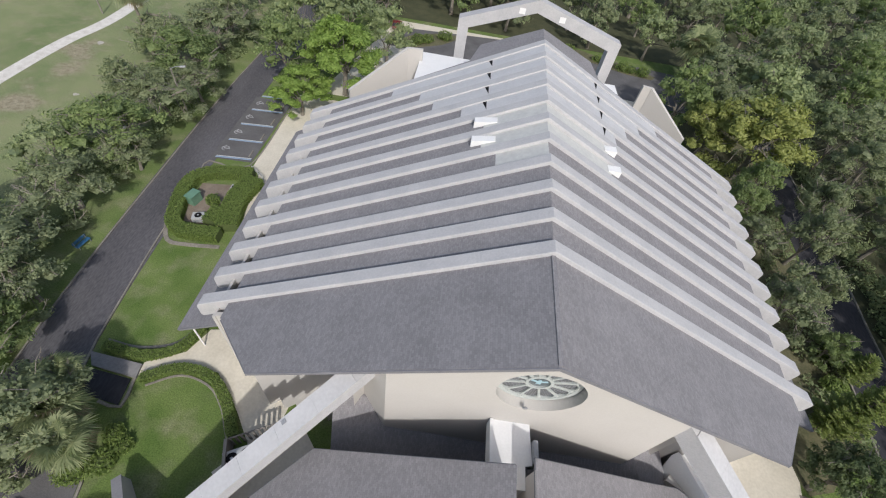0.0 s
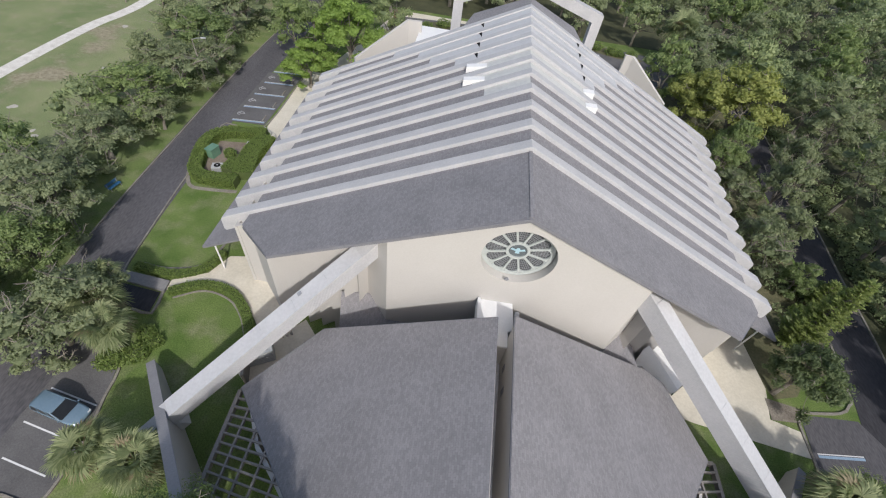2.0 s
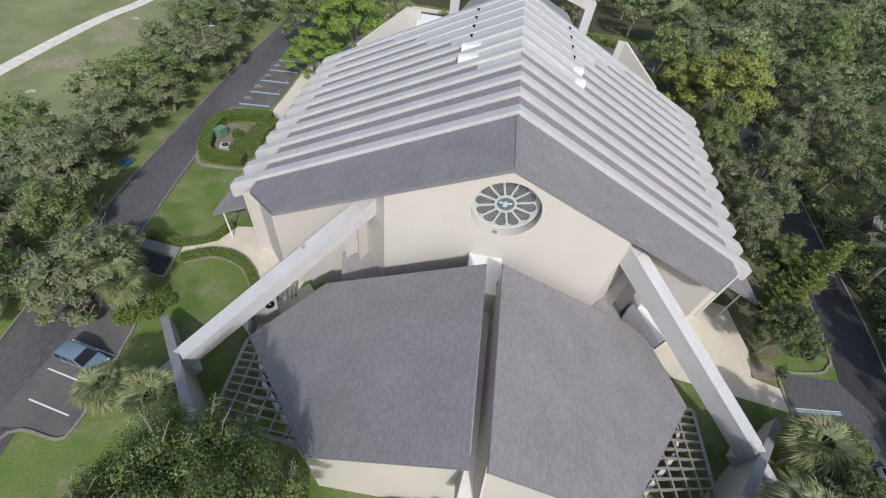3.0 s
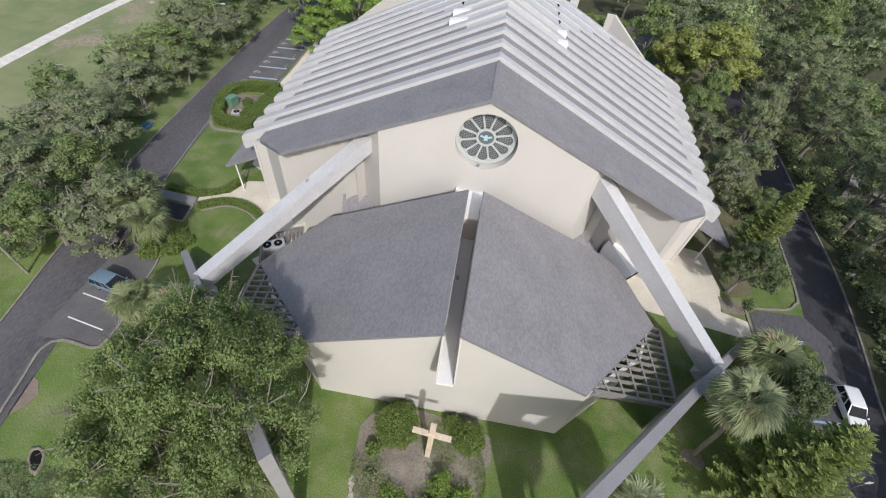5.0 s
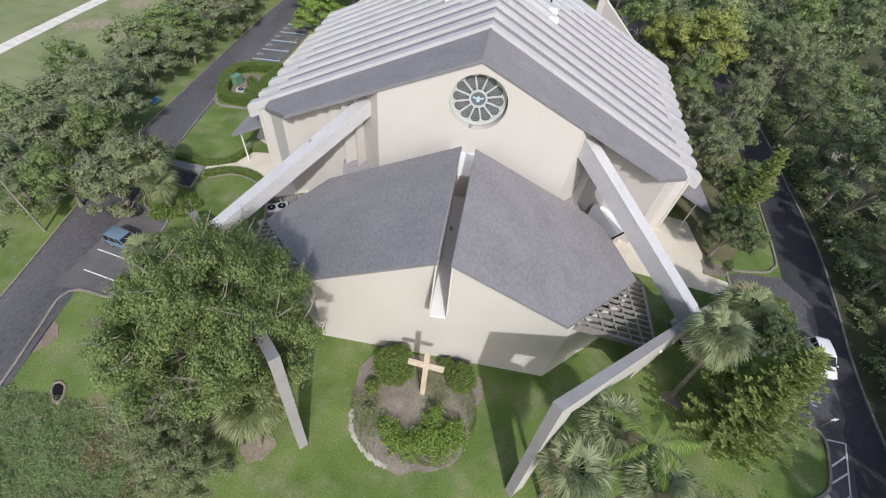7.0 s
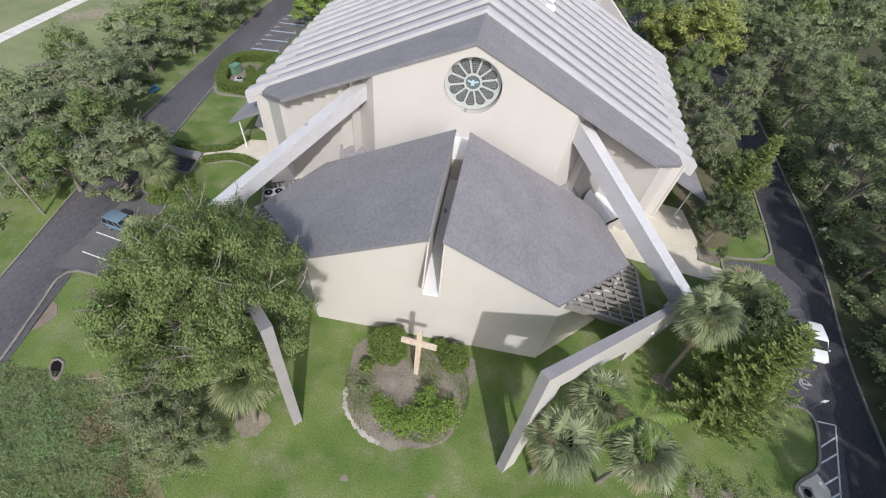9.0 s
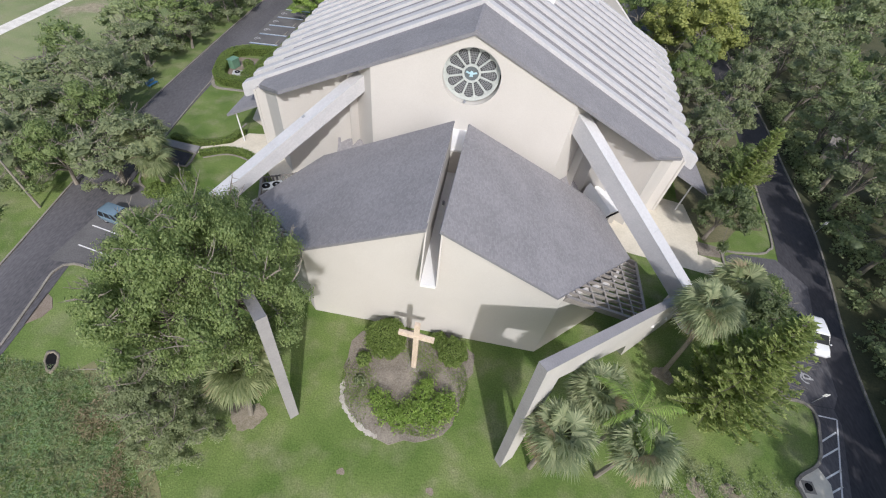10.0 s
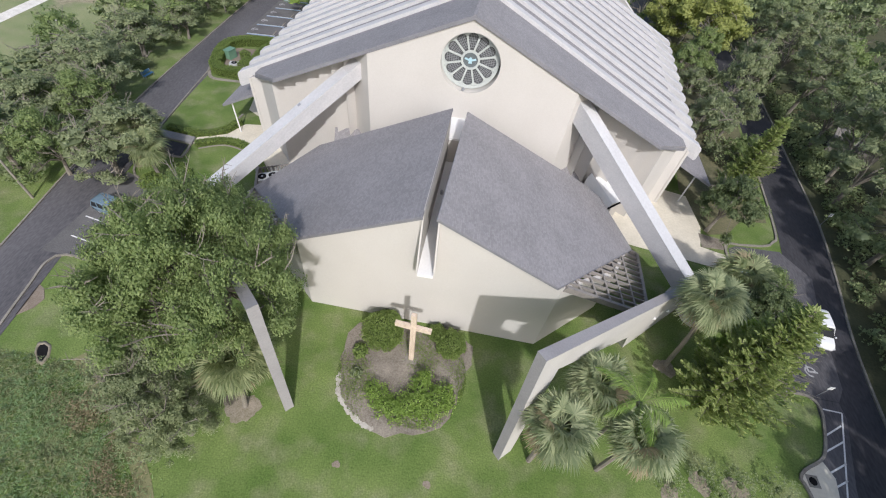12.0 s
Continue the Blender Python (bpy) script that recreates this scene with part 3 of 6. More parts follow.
strip("field_track", [(-82.5, 20), (-83.0, 45), (-82.6, 60), (-81.0, 75), (-84, 110), (-95, 180)], 1.3, TRACK, -0.1, 0.03, "white sandy track across the field", "track")
slab("walk_west", [(-34.9, 2.5), (-31.4, 4.3), (-27.6, 4.0), (-24.2, 0.6), (-20.5, -4.0), (-19.5, 3.0), (-27, 9.0), (-30.4, 8.4), (-31.6, 5.6), (-34.9, 3.9)], PAVING, -0.1, 0.05, "pale concrete walk to the side entrance", "walk")
slab("walk_north", [(-36.8, 34), (-35.4, 34), (-33.2, 20), (-31.5, 12), (-27, 9.2), (-27, 56), (-36.8, 56)], PAVING, -0.1, 0.045, "pale concrete walk along the building", "walk")
slab("walk_east", [(17.5, -2.0), (22.6, -3.2), (27.4, -3.9), (33.9, -5.0), (34.0, -2.4), (31.0, -1.5), (32.0, 2), (31.6, 8), (27.0, 9), (20, 4)], PAVING, -0.1, 0.05, "pale concrete walk to the side door", "walk")
slab("walk_rear", [(-34, 58), (34, 58), (30, 84), (12, 96), (-26, 96)], PAVING, -0.1, 0.04, "concrete forecourt behind the church", "walk")
slab("rear_drive", [(-26, 82), (40, 74), (62, 80), (62, 90), (8, 96), (-26, 92)], PALE_ASPHALT, -0.1, 0.055, "asphalt drive behind the church", "road")
strip("kerb_pad", [(-34.9, 2.2), (-34.6, -0.5), (-36.8, -0.3)], 0.14, KERB, -0.2, 0.14, "pale concrete kerb round the pad", "kerb")
slab("ramp_west", [(-40.3, 4.1), (-39.3, 2.75), (-34.7, 2.2), (-34.9, 3.6)], RAMP, -0.1, 0.3, "grey concrete ramp at the end of the walk", "ramp")
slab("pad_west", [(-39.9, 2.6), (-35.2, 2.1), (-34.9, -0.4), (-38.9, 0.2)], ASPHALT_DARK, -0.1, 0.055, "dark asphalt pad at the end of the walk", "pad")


# ---------------------------------------------------------------- the church
def ridge_x(y):
    return 0.034 * y - 0.2


SLOPE = 0.46
RIDGE = 20.75


def roof_z(x, y):
    out = x - ridge_x(y)
    lift = (0.04 if out > 0 else 0.018) * max(0.0, y - 8.0) * abs(out) / 28
    return RIDGE + 0.72 * max(0.0, 1 - y / 8.0) - (SLOPE if out > 0 else 0.453) * abs(out) + lift


church = thing("church", "cream stucco church, grey shingle roof under white concrete ribs", "church")


def roof_top(x, y):
    return roof_z(x, y) + 0.34 * min(1.0, max(0.0, y / 8.0))


def skirt_z(x, y):
    return 3.95 + 0.46 * (32.0 - abs(x))


def church_roof():
    for s, plan, outer, back in ((-1, [(ridge_x(-0.45), -0.45), (-20.1, -0.1), (-25.0, 5.0)], lambda y: -25.0, [(-25.0, 39.6), (-7.6, 43.2), (-6.4, 47.6)]),
                                 (1, [(ridge_x(-0.45), -0.45), (20.4, -0.5), (25.8, 4.7)], lambda y: 25.5 + 0.075 * y, [(28.4, 39.9), (9.8, 43.4), (9.0, 47.6)])):
        bm = bmesh.new()
        prism(bm, plan + [(outer(8), 8.0), (ridge_x(8), 8.0)], lambda x, y: roof_z(x, y) - 0.22, roof_top)
        for y in range(8, 38, 6):
            prism(bm, [(ridge_x(y), y), (outer(y), y), (outer(y + 6), y + 6), (ridge_x(y + 6), y + 6)], lambda x, y: roof_z(x, y) - 0.22, roof_top)
        prism(bm, [(ridge_x(38), 38), (outer(38), 38)] + back + [(ridge_x(47.7), 47.7)], lambda x, y: roof_z(x, y) - 0.22, roof_top)
        bmesh.ops.remove_doubles(bm, verts=bm.verts, dist=0.001)
        part("roof", bm, SHINGLE, church, "grey asphalt shingle roof slope")
        # fascia along the front edge
        bm = bmesh.new()
        for a, b in zip(plan, plan[1:]):
            beam(bm, (a[0], a[1] - 0.06, roof_z(*a) - 0.03), (b[0], b[1] - 0.06, roof_z(*b) - 0.03), 0.1, 0.3)
        part("fascia", bm, FASCIA, church, "grey painted fascia board")
        bm = bmesh.new()
        out = -31.1 if s < 0 else 32.2
        plan = [(s * 23.5, 6.3), (out, 6.0), (out + s * (0.0 if s < 0 else 2.6), 39.2), (s * 23.5, 41.5)]
        prism(bm, plan, lambda x, y: skirt_z(x, y) - 0.22, skirt_z)
        part("skirt_roof", bm, SHINGLE, church, "low grey shingle eave under the rib ends")
        bm = bmesh.new()
        for a, b in zip(plan[:3], plan[1:3]):
            beam(bm, (a[0], a[1] - 0.06, skirt_z(*a) - 0.02), (b[0], b[1] - 0.06, skirt_z(*b) - 0.02), 0.1, 0.26)
        part("skirt_fascia", bm, FASCIA, church)
    bm = bmesh.new()
    beam(bm, (ridge_x(-0.4), -0.4, RIDGE + 0.72 * 1.05 + 0.012), (ridge_x(8), 8.2, RIDGE + 0.35), 0.3, 0.1)
    part("ridge_cap", bm, SHINGLE, church)


church_roof()


def church_ribs():
    """Eleven concrete ribs, each a bent bar over the roof with a rounded nose at either eave."""
    for i in range(11):
        yr, yt = 8.6 + 3.42 * i, 7.0 + 3.13 * i
        xr = ridge_x(yr)
        w, h = 0.60, 0.74
        bm = bmesh.new()
        tips = (-28.1, 28.7 + 0.11 * (yt - 7))
        stations = [(0.0, -0.75, 0.7), (0.004, -1.0, 0.95), (0.008, -1.05, 1.0), (0.07, -1.0, 1.0), (0.12, -0.15, 1.0), (1.0, -0.15, 1.0)]
        left = []
        for s, tip in ((-1, tips[0]), (1, tips[1])):
            side = []
            for u, low, hh in stations:
                x, y = tip + (xr - tip) * u, yt + (yr - yt) * u
                z = roof_z(x, y)
                side.append((x, y, z + low, z + h * hh))
            left.append(side)
        rings = left[0] + left[1][::-1][1:]
        path = [[(x, y - w, a), (x, y - w, b - 0.05), (x, y - w + 0.05, b), (x, y + w - 0.05, b), (x, y + w, b - 0.05), (x, y + w, a)] for x, y, a, b in rings]
        sweep(bm, None, path)
        part("rib", bm, FLUTED, church, "white weathered concrete rib over the roof")


church_ribs()


def church_front():
    cx, cz, r = -0.15, 17.3, 2.42
    bm = bmesh.new()
    x0, x1 = -9.95, 10.65
    outer = [(x0, 0), (x1, 0), (x1, roof_z(x1, 0) - 0.24), (ridge_x(0), roof_z(ridge_x(0), 0) - 0.24), (x0, roof_z(x0, 0) - 0.24)]
    vo = [bm.verts.new((x, -0.35, z)) for x, z in outer]
    vi = [bm.verts.new((cx + 0.1 + r * 1.17 * math.cos(k * math.tau / 56), -0.35, cz - 0.1 + r * 1.17 * math.sin(k * math.tau / 56))) for k in range(56)]
    es = [bm.edges.new((v[i], v[(i + 1) % len(v)])) for v in (vo, vi) for i in range(len(v))]
    bmesh.ops.triangle_fill(bm, edges=es, use_beauty=True)
    g = bmesh.ops.extrude_face_region(bm, geom=bm.faces[:])
    bmesh.ops.translate(bm, vec=(0, 1.2, 0), verts=[v for v in g["geom"] if isinstance(v, bmesh.types.BMVert)])
    part("front_wall", bm, STUCCO, church, "smooth cream stucco gable wall with a round opening")
    # rose window
    rose = new("rose_window")
    rose.parent = church
    tagged(rose, "round window with twelve dark petals in a pale frame")
    rose.location = (cx + 0.03, 0.45, cz - 0.03)
    rose.scale = (1.145, 1.0, 1.145)

    def ring(bm, a, b, y0, y1, seg=56, x=0, z=0):
        rings = []
        for k in range(seg + 1):
            t = k * math.tau / seg
            c, s = math.cos(t), math.sin(t)
            rings.append([(x + c * a, y0, z + s * a), (x + c * b, y0, z + s * b), (x + c * b, y1, z + s * b), (x + c * a, y1, z + s * a)])
        sweep(bm, None, rings, False)
        bmesh.ops.remove_doubles(bm, verts=bm.verts, dist=0.0005)

    pale = material("grey green stone", (0.36, 0.39, 0.385), (0.50, 0.53, 0.52), 1.5, 0.8, 0.1)
    bm = bmesh.new()
    ring(bm, r - 0.22, r + 0.02, -0.12, 0.1)
    part("rim", bm, pale, rose)
    bm = bmesh.new()
    ring(bm, 0.62, 0.8, -0.12, 0.1, 40)
    part("hub_ring", bm, pale, rose)
    for k in range(12):
        t = (k + 0.5) * math.tau / 12
        m = Matrix.Rotation(-t, 4, "Y")
        bm = bmesh.new()
        box(bm, 0.78, r - 0.2, -0.1, 0.08, -0.075, 0.075, m, 0.015)
        part("spoke", bm, pale, rose)
        # rounded head of each petal
        t2 = k * math.tau / 12
        bm = bmesh.new()
        rr = 0.52
        pc = 1.72
        rings = []
        for j in range(13):
            a = -math.pi / 2 + j * math.pi / 12
            c, s = math.cos(a), math.sin(a)
            rings.append([(pc + c * rr * 0.86, -0.08, s * rr * 0.9), (pc + c * rr * 1.1 + 0.02, -0.08, s * rr * 1.08), (pc + c * rr * 1.1 + 0.02, 0.06, s * rr * 1.08), (pc + c * rr * 0.86, 0.06, s * rr * 0.9)])
        sweep(bm, None, rings)
        bmesh.ops.transform(bm, matrix=Matrix.Rotation(-t2, 4, "Y"), verts=bm.verts)
        part("petal_arch", bm, pale, rose)
        bm = bmesh.new()
        outline = [(0.8, -0.14), (1.72, -0.40)] + [(1.72 + 0.46 * math.cos(-math.pi / 2 + j * math.pi / 8), 0.44 * math.sin(-math.pi / 2 + j * math.pi / 8)) for j in range(9)] + [(0.8, 0.14)]
        lo = [bm.verts.new((x, 0.02, z)) for x, z in outline]
        hi = [bm.verts.new((x, 0.05, z)) for x, z in outline]
        bm.faces.new(lo)
        bm.faces.new(hi[::-1])
        for i in range(len(lo)):
            bm.faces.new((lo[i], hi[i], hi[(i + 1) % len(lo)], lo[(i + 1) % len(lo)]))
        bmesh.ops.transform(bm, matrix=Matrix.Rotation(-t2, 4, "Y"), verts=bm.verts)
        part("pane", bm, GLASS, rose, "dark leaded glass petal")
        bm = bmesh.new()
        mt = Matrix.Rotation(-t2, 4, "Y")
        for u in (-0.2, -0.07, 0.07, 0.2):
            box(bm, 0.95 + abs(u) * 1.4, 2.12 - abs(u) * 0.5, 0.0, 0.02, u - 0.014, u + 0.014, mt)
        for u in range(6):
            x = 1.0 + u * 0.19
            e = 0.14 + 0.27 * min((x - 0.8) / 0.92, 1.0)
            box(bm, x - 0.014, x + 0.014, 0.0, 0.018, -e, e, mt)
        part("lattice", bm, GREYMETAL, rose)
        # small round light between the petal heads
        bm = bmesh.new()
        ring(bm, 0.06, 0.13, -0.07, 0.06, 12, 2.1 * math.cos(t), 2.1 * math.sin(t))
        part("roundel", bm, pale, rose)
    bm = bmesh.new()
    rings = [[(math.cos(k * math.tau / 36) * (r - 0.05), y, math.sin(k * math.tau / 36) * (r - 0.05)) for k in range(36)] for y in (0.06, 0.09)]
    sweep(bm, None, rings)
    part("backing", bm, material("grey tracery backing", (0.26, 0.285, 0.285), (0.40, 0.43, 0.43), 3, 0.6), rose)
    bm = bmesh.new()
    rings = [[(math.cos(k * math.tau / 24) * 0.63, y, math.sin(k * math.tau / 24) * 0.63) for k in range(24)] for y in (0.0, 0.05)]
    sweep(bm, None, rings)
    part("centre_pane", bm, material("slate glass", (0.10, 0.12, 0.13), (0.16, 0.18, 0.19), 4, 0.2), rose)
    bm = bmesh.new()
    for pts in ([(-0.5, 0.02), (-0.42, 0.16), (-0.15, 0.06), (-0.06, 0.2), (0.06, 0.2), (0.15, 0.06), (0.42, 0.16), (0.5, 0.02), (0.12, -0.1), (0.16, -0.3), (-0.16, -0.3), (-0.12, -0.1)],):
        lo = [bm.verts.new((x, -0.03, z)) for x, z in pts]
        hi = [bm.verts.new((x, 0.01, z)) for x, z in pts]
        bm.faces.new(lo)
        bm.faces.new(hi[::-1])
        for i in range(len(lo)):
            bm.faces.new((lo[i], hi[i], hi[(i + 1) % len(lo)], lo[(i + 1) % len(lo)]))
    part("emblem", bm, material("pale blue glass", (0.30, 0.48, 0.55), (0.45, 0.62, 0.70), 5, 0.3), rose, "plain pale blue glass inlay")
    bm = bmesh.new()
    box(bm, -0.14, 0.14, -0.12, 0.0, -0.14, 0.14, Matrix.Translation((cx - 0.25, -0.37, 14.75)) @ Matrix.Rotation(radians(45), 4, "Y"), 0.02)
    part("wall_lamp", bm, GREYMETAL, church, "small dark diamond wall fitting")

    # folded side walls to either hand, and the flanks
    for s in (-1, 1):
        px = x0 if s < 0 else x1
        line = [(px, -0.35), (px + s * 2.15, 1.8), (px + s * 2.75, 0.75)]
        x, y = px + s * 2.75, 0.75
        for k in range(6):
            line += [(x + s * 0.35, y + 0.95), (x + s * 1.45, y + 0.16)]
            x, y = x + s * 1.45, y + 0.16
        line += [(px + s * 12.6, 3.0), (px + s * 14.9, 5.6), (px + s * 16.4, 5.7)]
        bm = bmesh.new()
        prism(bm, (line + [(a, b + 0.4) for a, b in line[::-1]])[::s], 0.0, lambda x, y: roof_z(x, y) - 0.33)
        part("folded_wall", bm, STUCCO, church, "cream stucco wall folded into shallow pleats")
        bm = bmesh.new()
        ex = px + s * 16.4
        prism(bm, [(ex, 5.6), (ex, 39), (ex - s * 0.3, 39), (ex - s * 0.3, 5.6)], 0, lambda x, y: roof_z(x, y) - 0.33)
        part("side_wall", bm, STUCCO, church, "cream stucco side wall under the eave")
        for yy in (6.0,):
            bm = bmesh.new()
            xx, yy = s * 30.2, 6.6
            cylinder(bm, xx, yy, 0.0, skirt_z(xx, yy) - 0.2, 0.09, 10)
            part("post", bm, WHITE, church, "slim white steel post under the eave")
    bm = bmesh.new()
    prism(bm, [(-26.2, 38.7), (26.9, 38.7), (26.9, 39.0), (-26.2, 39.0)], 0, lambda x, y: roof_z(x, y) - 0.33)
    part("rear_wall", bm, STUCCO, church)


church_front()


def church_skylights():
    """Infills between the rear ribs near the ridge: two bright glazed ones, then solid ones with small dark vents."""
    for i in range(3, 10):
        ya = 8.6 + 3.42 * i + 0.62
        for s in (-1, 1):
            if i == 3 and s > 0:
                continue
            reach = ((4.4, 5.9, 5.9, 8.5, 12.0, 14.0, 18.0) if s < 0 else (0, 7.4, 7.4, 9.0, 11.0, 13.5, 17.0))[i - 3]
            vent = 5.9 if s < 0 else 7.4
            xa = ridge_x(ya) + s * reach
            skew = (1.6 + 0.29 * i) * reach / 29
            y0, y1 = ya, ya + 2.18
            h = 0.40 if i == 3 else 0.44 if i < 6 else 0.56
            bm = bmesh.new()
            plan = [(ridge_x(ya), y0), (xa, y0 - skew), (xa, y1 - skew), (ridge_x(ya), y1)]
            prism(bm, plan, lambda x, y: roof_z(x, y) - 0.1, lambda x, y: roof_z(x, y) + h)
            part("skylight" if i < 6 else "infill", bm, SKYLIGHT if i < 6 else METAL, church, "pale glazed skylight between two ribs" if i < 6 else "white infill between two ribs")
            if i == 3:
                continue
            bm = bmesh.new()
            if i < 6:
                xb = xa + s * 1.0
                xr = xa - s * (1.3 if s < 0 else 0.3)
                prism(bm, [(xr, y1 - skew - 1.3), (xb, y1 - skew - 1.3), (xb, y1 - skew - 0.4), (xr, y1 - skew - 0.4)], lambda x, y: roof_z(x, y) - 0.1, lambda x, y: max(roof_z(x, y) + h + 0.06, roof_z(xa, y) + h + 0.2))
                part("upstand", bm, WHITE, church, "bright white flashed upstand")
            else:
                xv, bend = ridge_x(ya) + s * vent, (1.6 + 0.29 * i) * vent / 29
                prism(bm, [(xv, y1 - bend - 0.1), (xv + s * 0.42, y1 - bend - 0.1), (xv, y1 - bend - 1.75)], lambda x, y: roof_z(x, y) - 0.1, lambda x, y: roof_z(x, y) + h + 0.03)
                part("vent", bm, DARK, church, "small dark vent opening")


church_skylights()


def church_rear():
    # bent portal over the rear entrance
    bm = bmesh.new()
    y = 56.5
    pts = [(-10.1, 0), (-10.1, 17.7), (1.2, 21.9), (14.9, 17.9), (14.9, 0)]
    w, d = 0.9, 1.5
    ring = []
    inner = [(-8.5, 0), (-8.5, 16.6), (1.2, 20.2), (13.3, 16.7), (13.3, 0)]
    for (x, z), (xi, zi) in zip(pts, inner):
        ring.append([(x, y - w, z), (x, y + w, z), (xi, y + w, zi), (xi, y - w, zi)])
    sweep(bm, None, ring)
    part("portal", bm, CONCRETE, church, "white concrete portal frame behind the church")
    for px, pz in ((-1.0, 20.15), (5.1, 19.85)):
        bm = bmesh.new()
        box(bm, px - 0.45, px + 0.45, y - w - 0.04, y - w, pz - 0.4, pz + 0.4, Matrix.Identity(4), 0.01)
        part("portal_panel", bm, WHITE, church, "small pale square panel on the portal")
    for label, plan, tops in (("wing", [(-24.6, 45.2), (-17.0, 51.0), (-16.7, 50.5), (-24.3, 44.7)], {0: 9.2, 1: 14.2}), ("wing", [(-17.0, 51.0), (-14.6, 51.3), (-14.6, 50.8), (-16.8, 50.5)], {0: 14.2, 1: 14.2}),
                              ("wing", [(22.0, 54.0), (28.6, 49.2), (28.3, 48.7), (21.6, 53.5)], {0: 13.2, 1: 8.2}), ("wing", [(20.4, 54.4), (22.0, 54.0), (21.8, 53.5), (20.4, 53.9)], {0: 13.2, 1: 13.2})):
        bm = bmesh.new()
        lo = [bm.verts.new((x, yy, 0)) for x, yy in plan]
        hz = [tops[0], tops[1], tops[1], tops[0]]
        hi = [bm.verts.new((x, yy, z)) for (x, yy), z in zip(plan, hz)]
        bm.faces.new(hi)
        bm.faces.new(lo[::-1])
        for i in range(4):
            bm.faces.new((lo[i], lo[(i + 1) % 4], hi[(i + 1) % 4], hi[i]))
        part("wing_wall", bm, STUCCO, church, "cream stucco wing wall with a sloping top")
    bm = bmesh.new()
    prism(bm, [(-15, 39.1), (16, 39.1), (16, 54), (-15, 54)], 0, 12.5)
    part("rear_block", bm, WHITE, church, "flat white roof over the rear entrance")


church_rear()

# ---------------------------------------------------------------- the chapel in front
CX = -0.75


def chapel_z(x, y):
    return 14.62 - 0.518 * abs(x - CX) - 0.03 * y


chapel = thing("chapel", "low cream stucco chapel with a split grey shingle roof", "chapel")


def build_chapel():
    left = [(-1.0, -4.0), (-1.38, -18.9), (-11.3, -18.3), (-20.55, -8.2), (-14.8, -3.2)]
    right = [(0.45, -3.3), (10.5, -2.4), (14.2, -2.0), (16.3, -2.6), (19.5, -8.2), (9.6, -19.1), (-0.28, -18.9)]
    for plan in (left, right):
        bm = bmesh.new()
        prism(bm, plan, lambda x, y: chapel_z(x, y) - 0.28, chapel_z)
        part("roof", bm, SHINGLE, chapel, "grey asphalt shingle roof slope")
        bm = bmesh.new()
        n = len(plan)
        for a, b in zip(plan, plan[1:] + plan[:1]):
            beam(bm, (a[0], a[1], chapel_z(*a) - 0.05), (b[0], b[1], chapel_z(*b) - 0.05), 0.12, 0.2)
        part("drip_edge", bm, FASCIA, chapel, "dark metal drip edge")
    under = lambda x, y: chapel_z(x, y) - 0.29

    def wall(a, b, top, th=0.3, z0=0.0):
        bm = bmesh.new()
        d = Vector((b[0] - a[0], b[1] - a[1])).normalized()
        nrm = Vector((-d.y, d.x)) * th
        prism(bm, [a, b, (b[0] + nrm.x, b[1] + nrm.y), (a[0] + nrm.x, a[1] + nrm.y)], z0, top)
        return part("wall", bm, STUCCO, chapel, "smooth cream stucco wall")

    fy = lambda x: -18.0 - 0.028 * (x + 11.6)
    wall((-11.6, fy(-11.6)), (-1.3, fy(-1.3)), under)
    wall((-1.3, fy(-1.3)), (-0.24, fy(-0.24)), 9.4)
    wall((-0.24, fy(-0.24)), (10.2, fy(10.2)), under)
    wall((10.2, fy(10.2)), (16.6, -13.1), under)
    wall((-17.0, -13.0), (-11.6, fy(-11.6)), under)
    wall((16.6, -13.1), (19.0, -8.4), under)
    wall((-20.0, -8.4), (-17.0, -13.0), under)
    wall((19.0, -8.4), (14.5, -2.6), under)
    wall((-14.5, -3.4), (-20.0, -8.4), under)
    # channel between the roof slopes
    bm = bmesh.new()
    prism(bm, [(-1.0, -4.8), (-1.2, -12.2), (0.02, -12.2), (0.34, -4.8)], 8.7, lambda x, y: 9.36 - max(0.0, (y + 12.2) * 0.03))
    part("gutter", bm, WHITE, chapel, "pale metal valley gutter")
    cap_z = lambda x, y: 11.5 - (y + 0.4) * 0.09
    bm = bmesh.new()
    prism(bm, [(-1.9, -0.36), (0.85, -0.36), (0.9, -3.2), (0.4, -3.3), (0.36, -4.8), (-0.98, -4.8), (-0.98, -3.9), (-1.9, -3.8)], lambda x, y: cap_z(x, y) - 0.18, cap_z)
    part("gutter_cap", bm, WHITE, chapel, "bright white metal cap between chapel and church")
    bm = bmesh.new()
    prism(bm, [(-2.15, -0.4), (-1.9, -0.4), (-1.9, -3.7), (-2.15, -3.7)], 10.4, lambda x, y: cap_z(x, y) + 0.25)
    part("cap_upstand", bm, WHITE, chapel)
    bm = bmesh.new()
    box(bm, 0.92, 1.25, -3.1, -1.6, 10.4, 12.2, None, 0.02)
    part("cap_box", bm, GREYMETAL, chapel, "small grey metal box beside the cap")
    bm = bmesh.new()
    prism(bm, [(-0.97, -4.3), (-0.97, -4.76), (0.34, -4.76), (0.35, -4.3)], 8.7, lambda x, y: cap_z(x, y) - 0.19)
    part("gutter_step", bm, STUCCO, chapel, "stucco step below the cap")
    for xb, xf, w in ((-1.01, -1.3, -0.12), (0.38, -0.24, 0.12)):
        bm = bmesh.new()
        ring = [(xb, -4.0), (xf, -18.2), (xf + w, -18.2), (xb + w, -4.0)]
        prism(bm, ring if w > 0 else ring[::-1], 7.0, lambda x, y: chapel_z(x, y) - 0.05)
        part("cheek", bm, STUCCO, chapel, "stucco cheek beside the gutter")
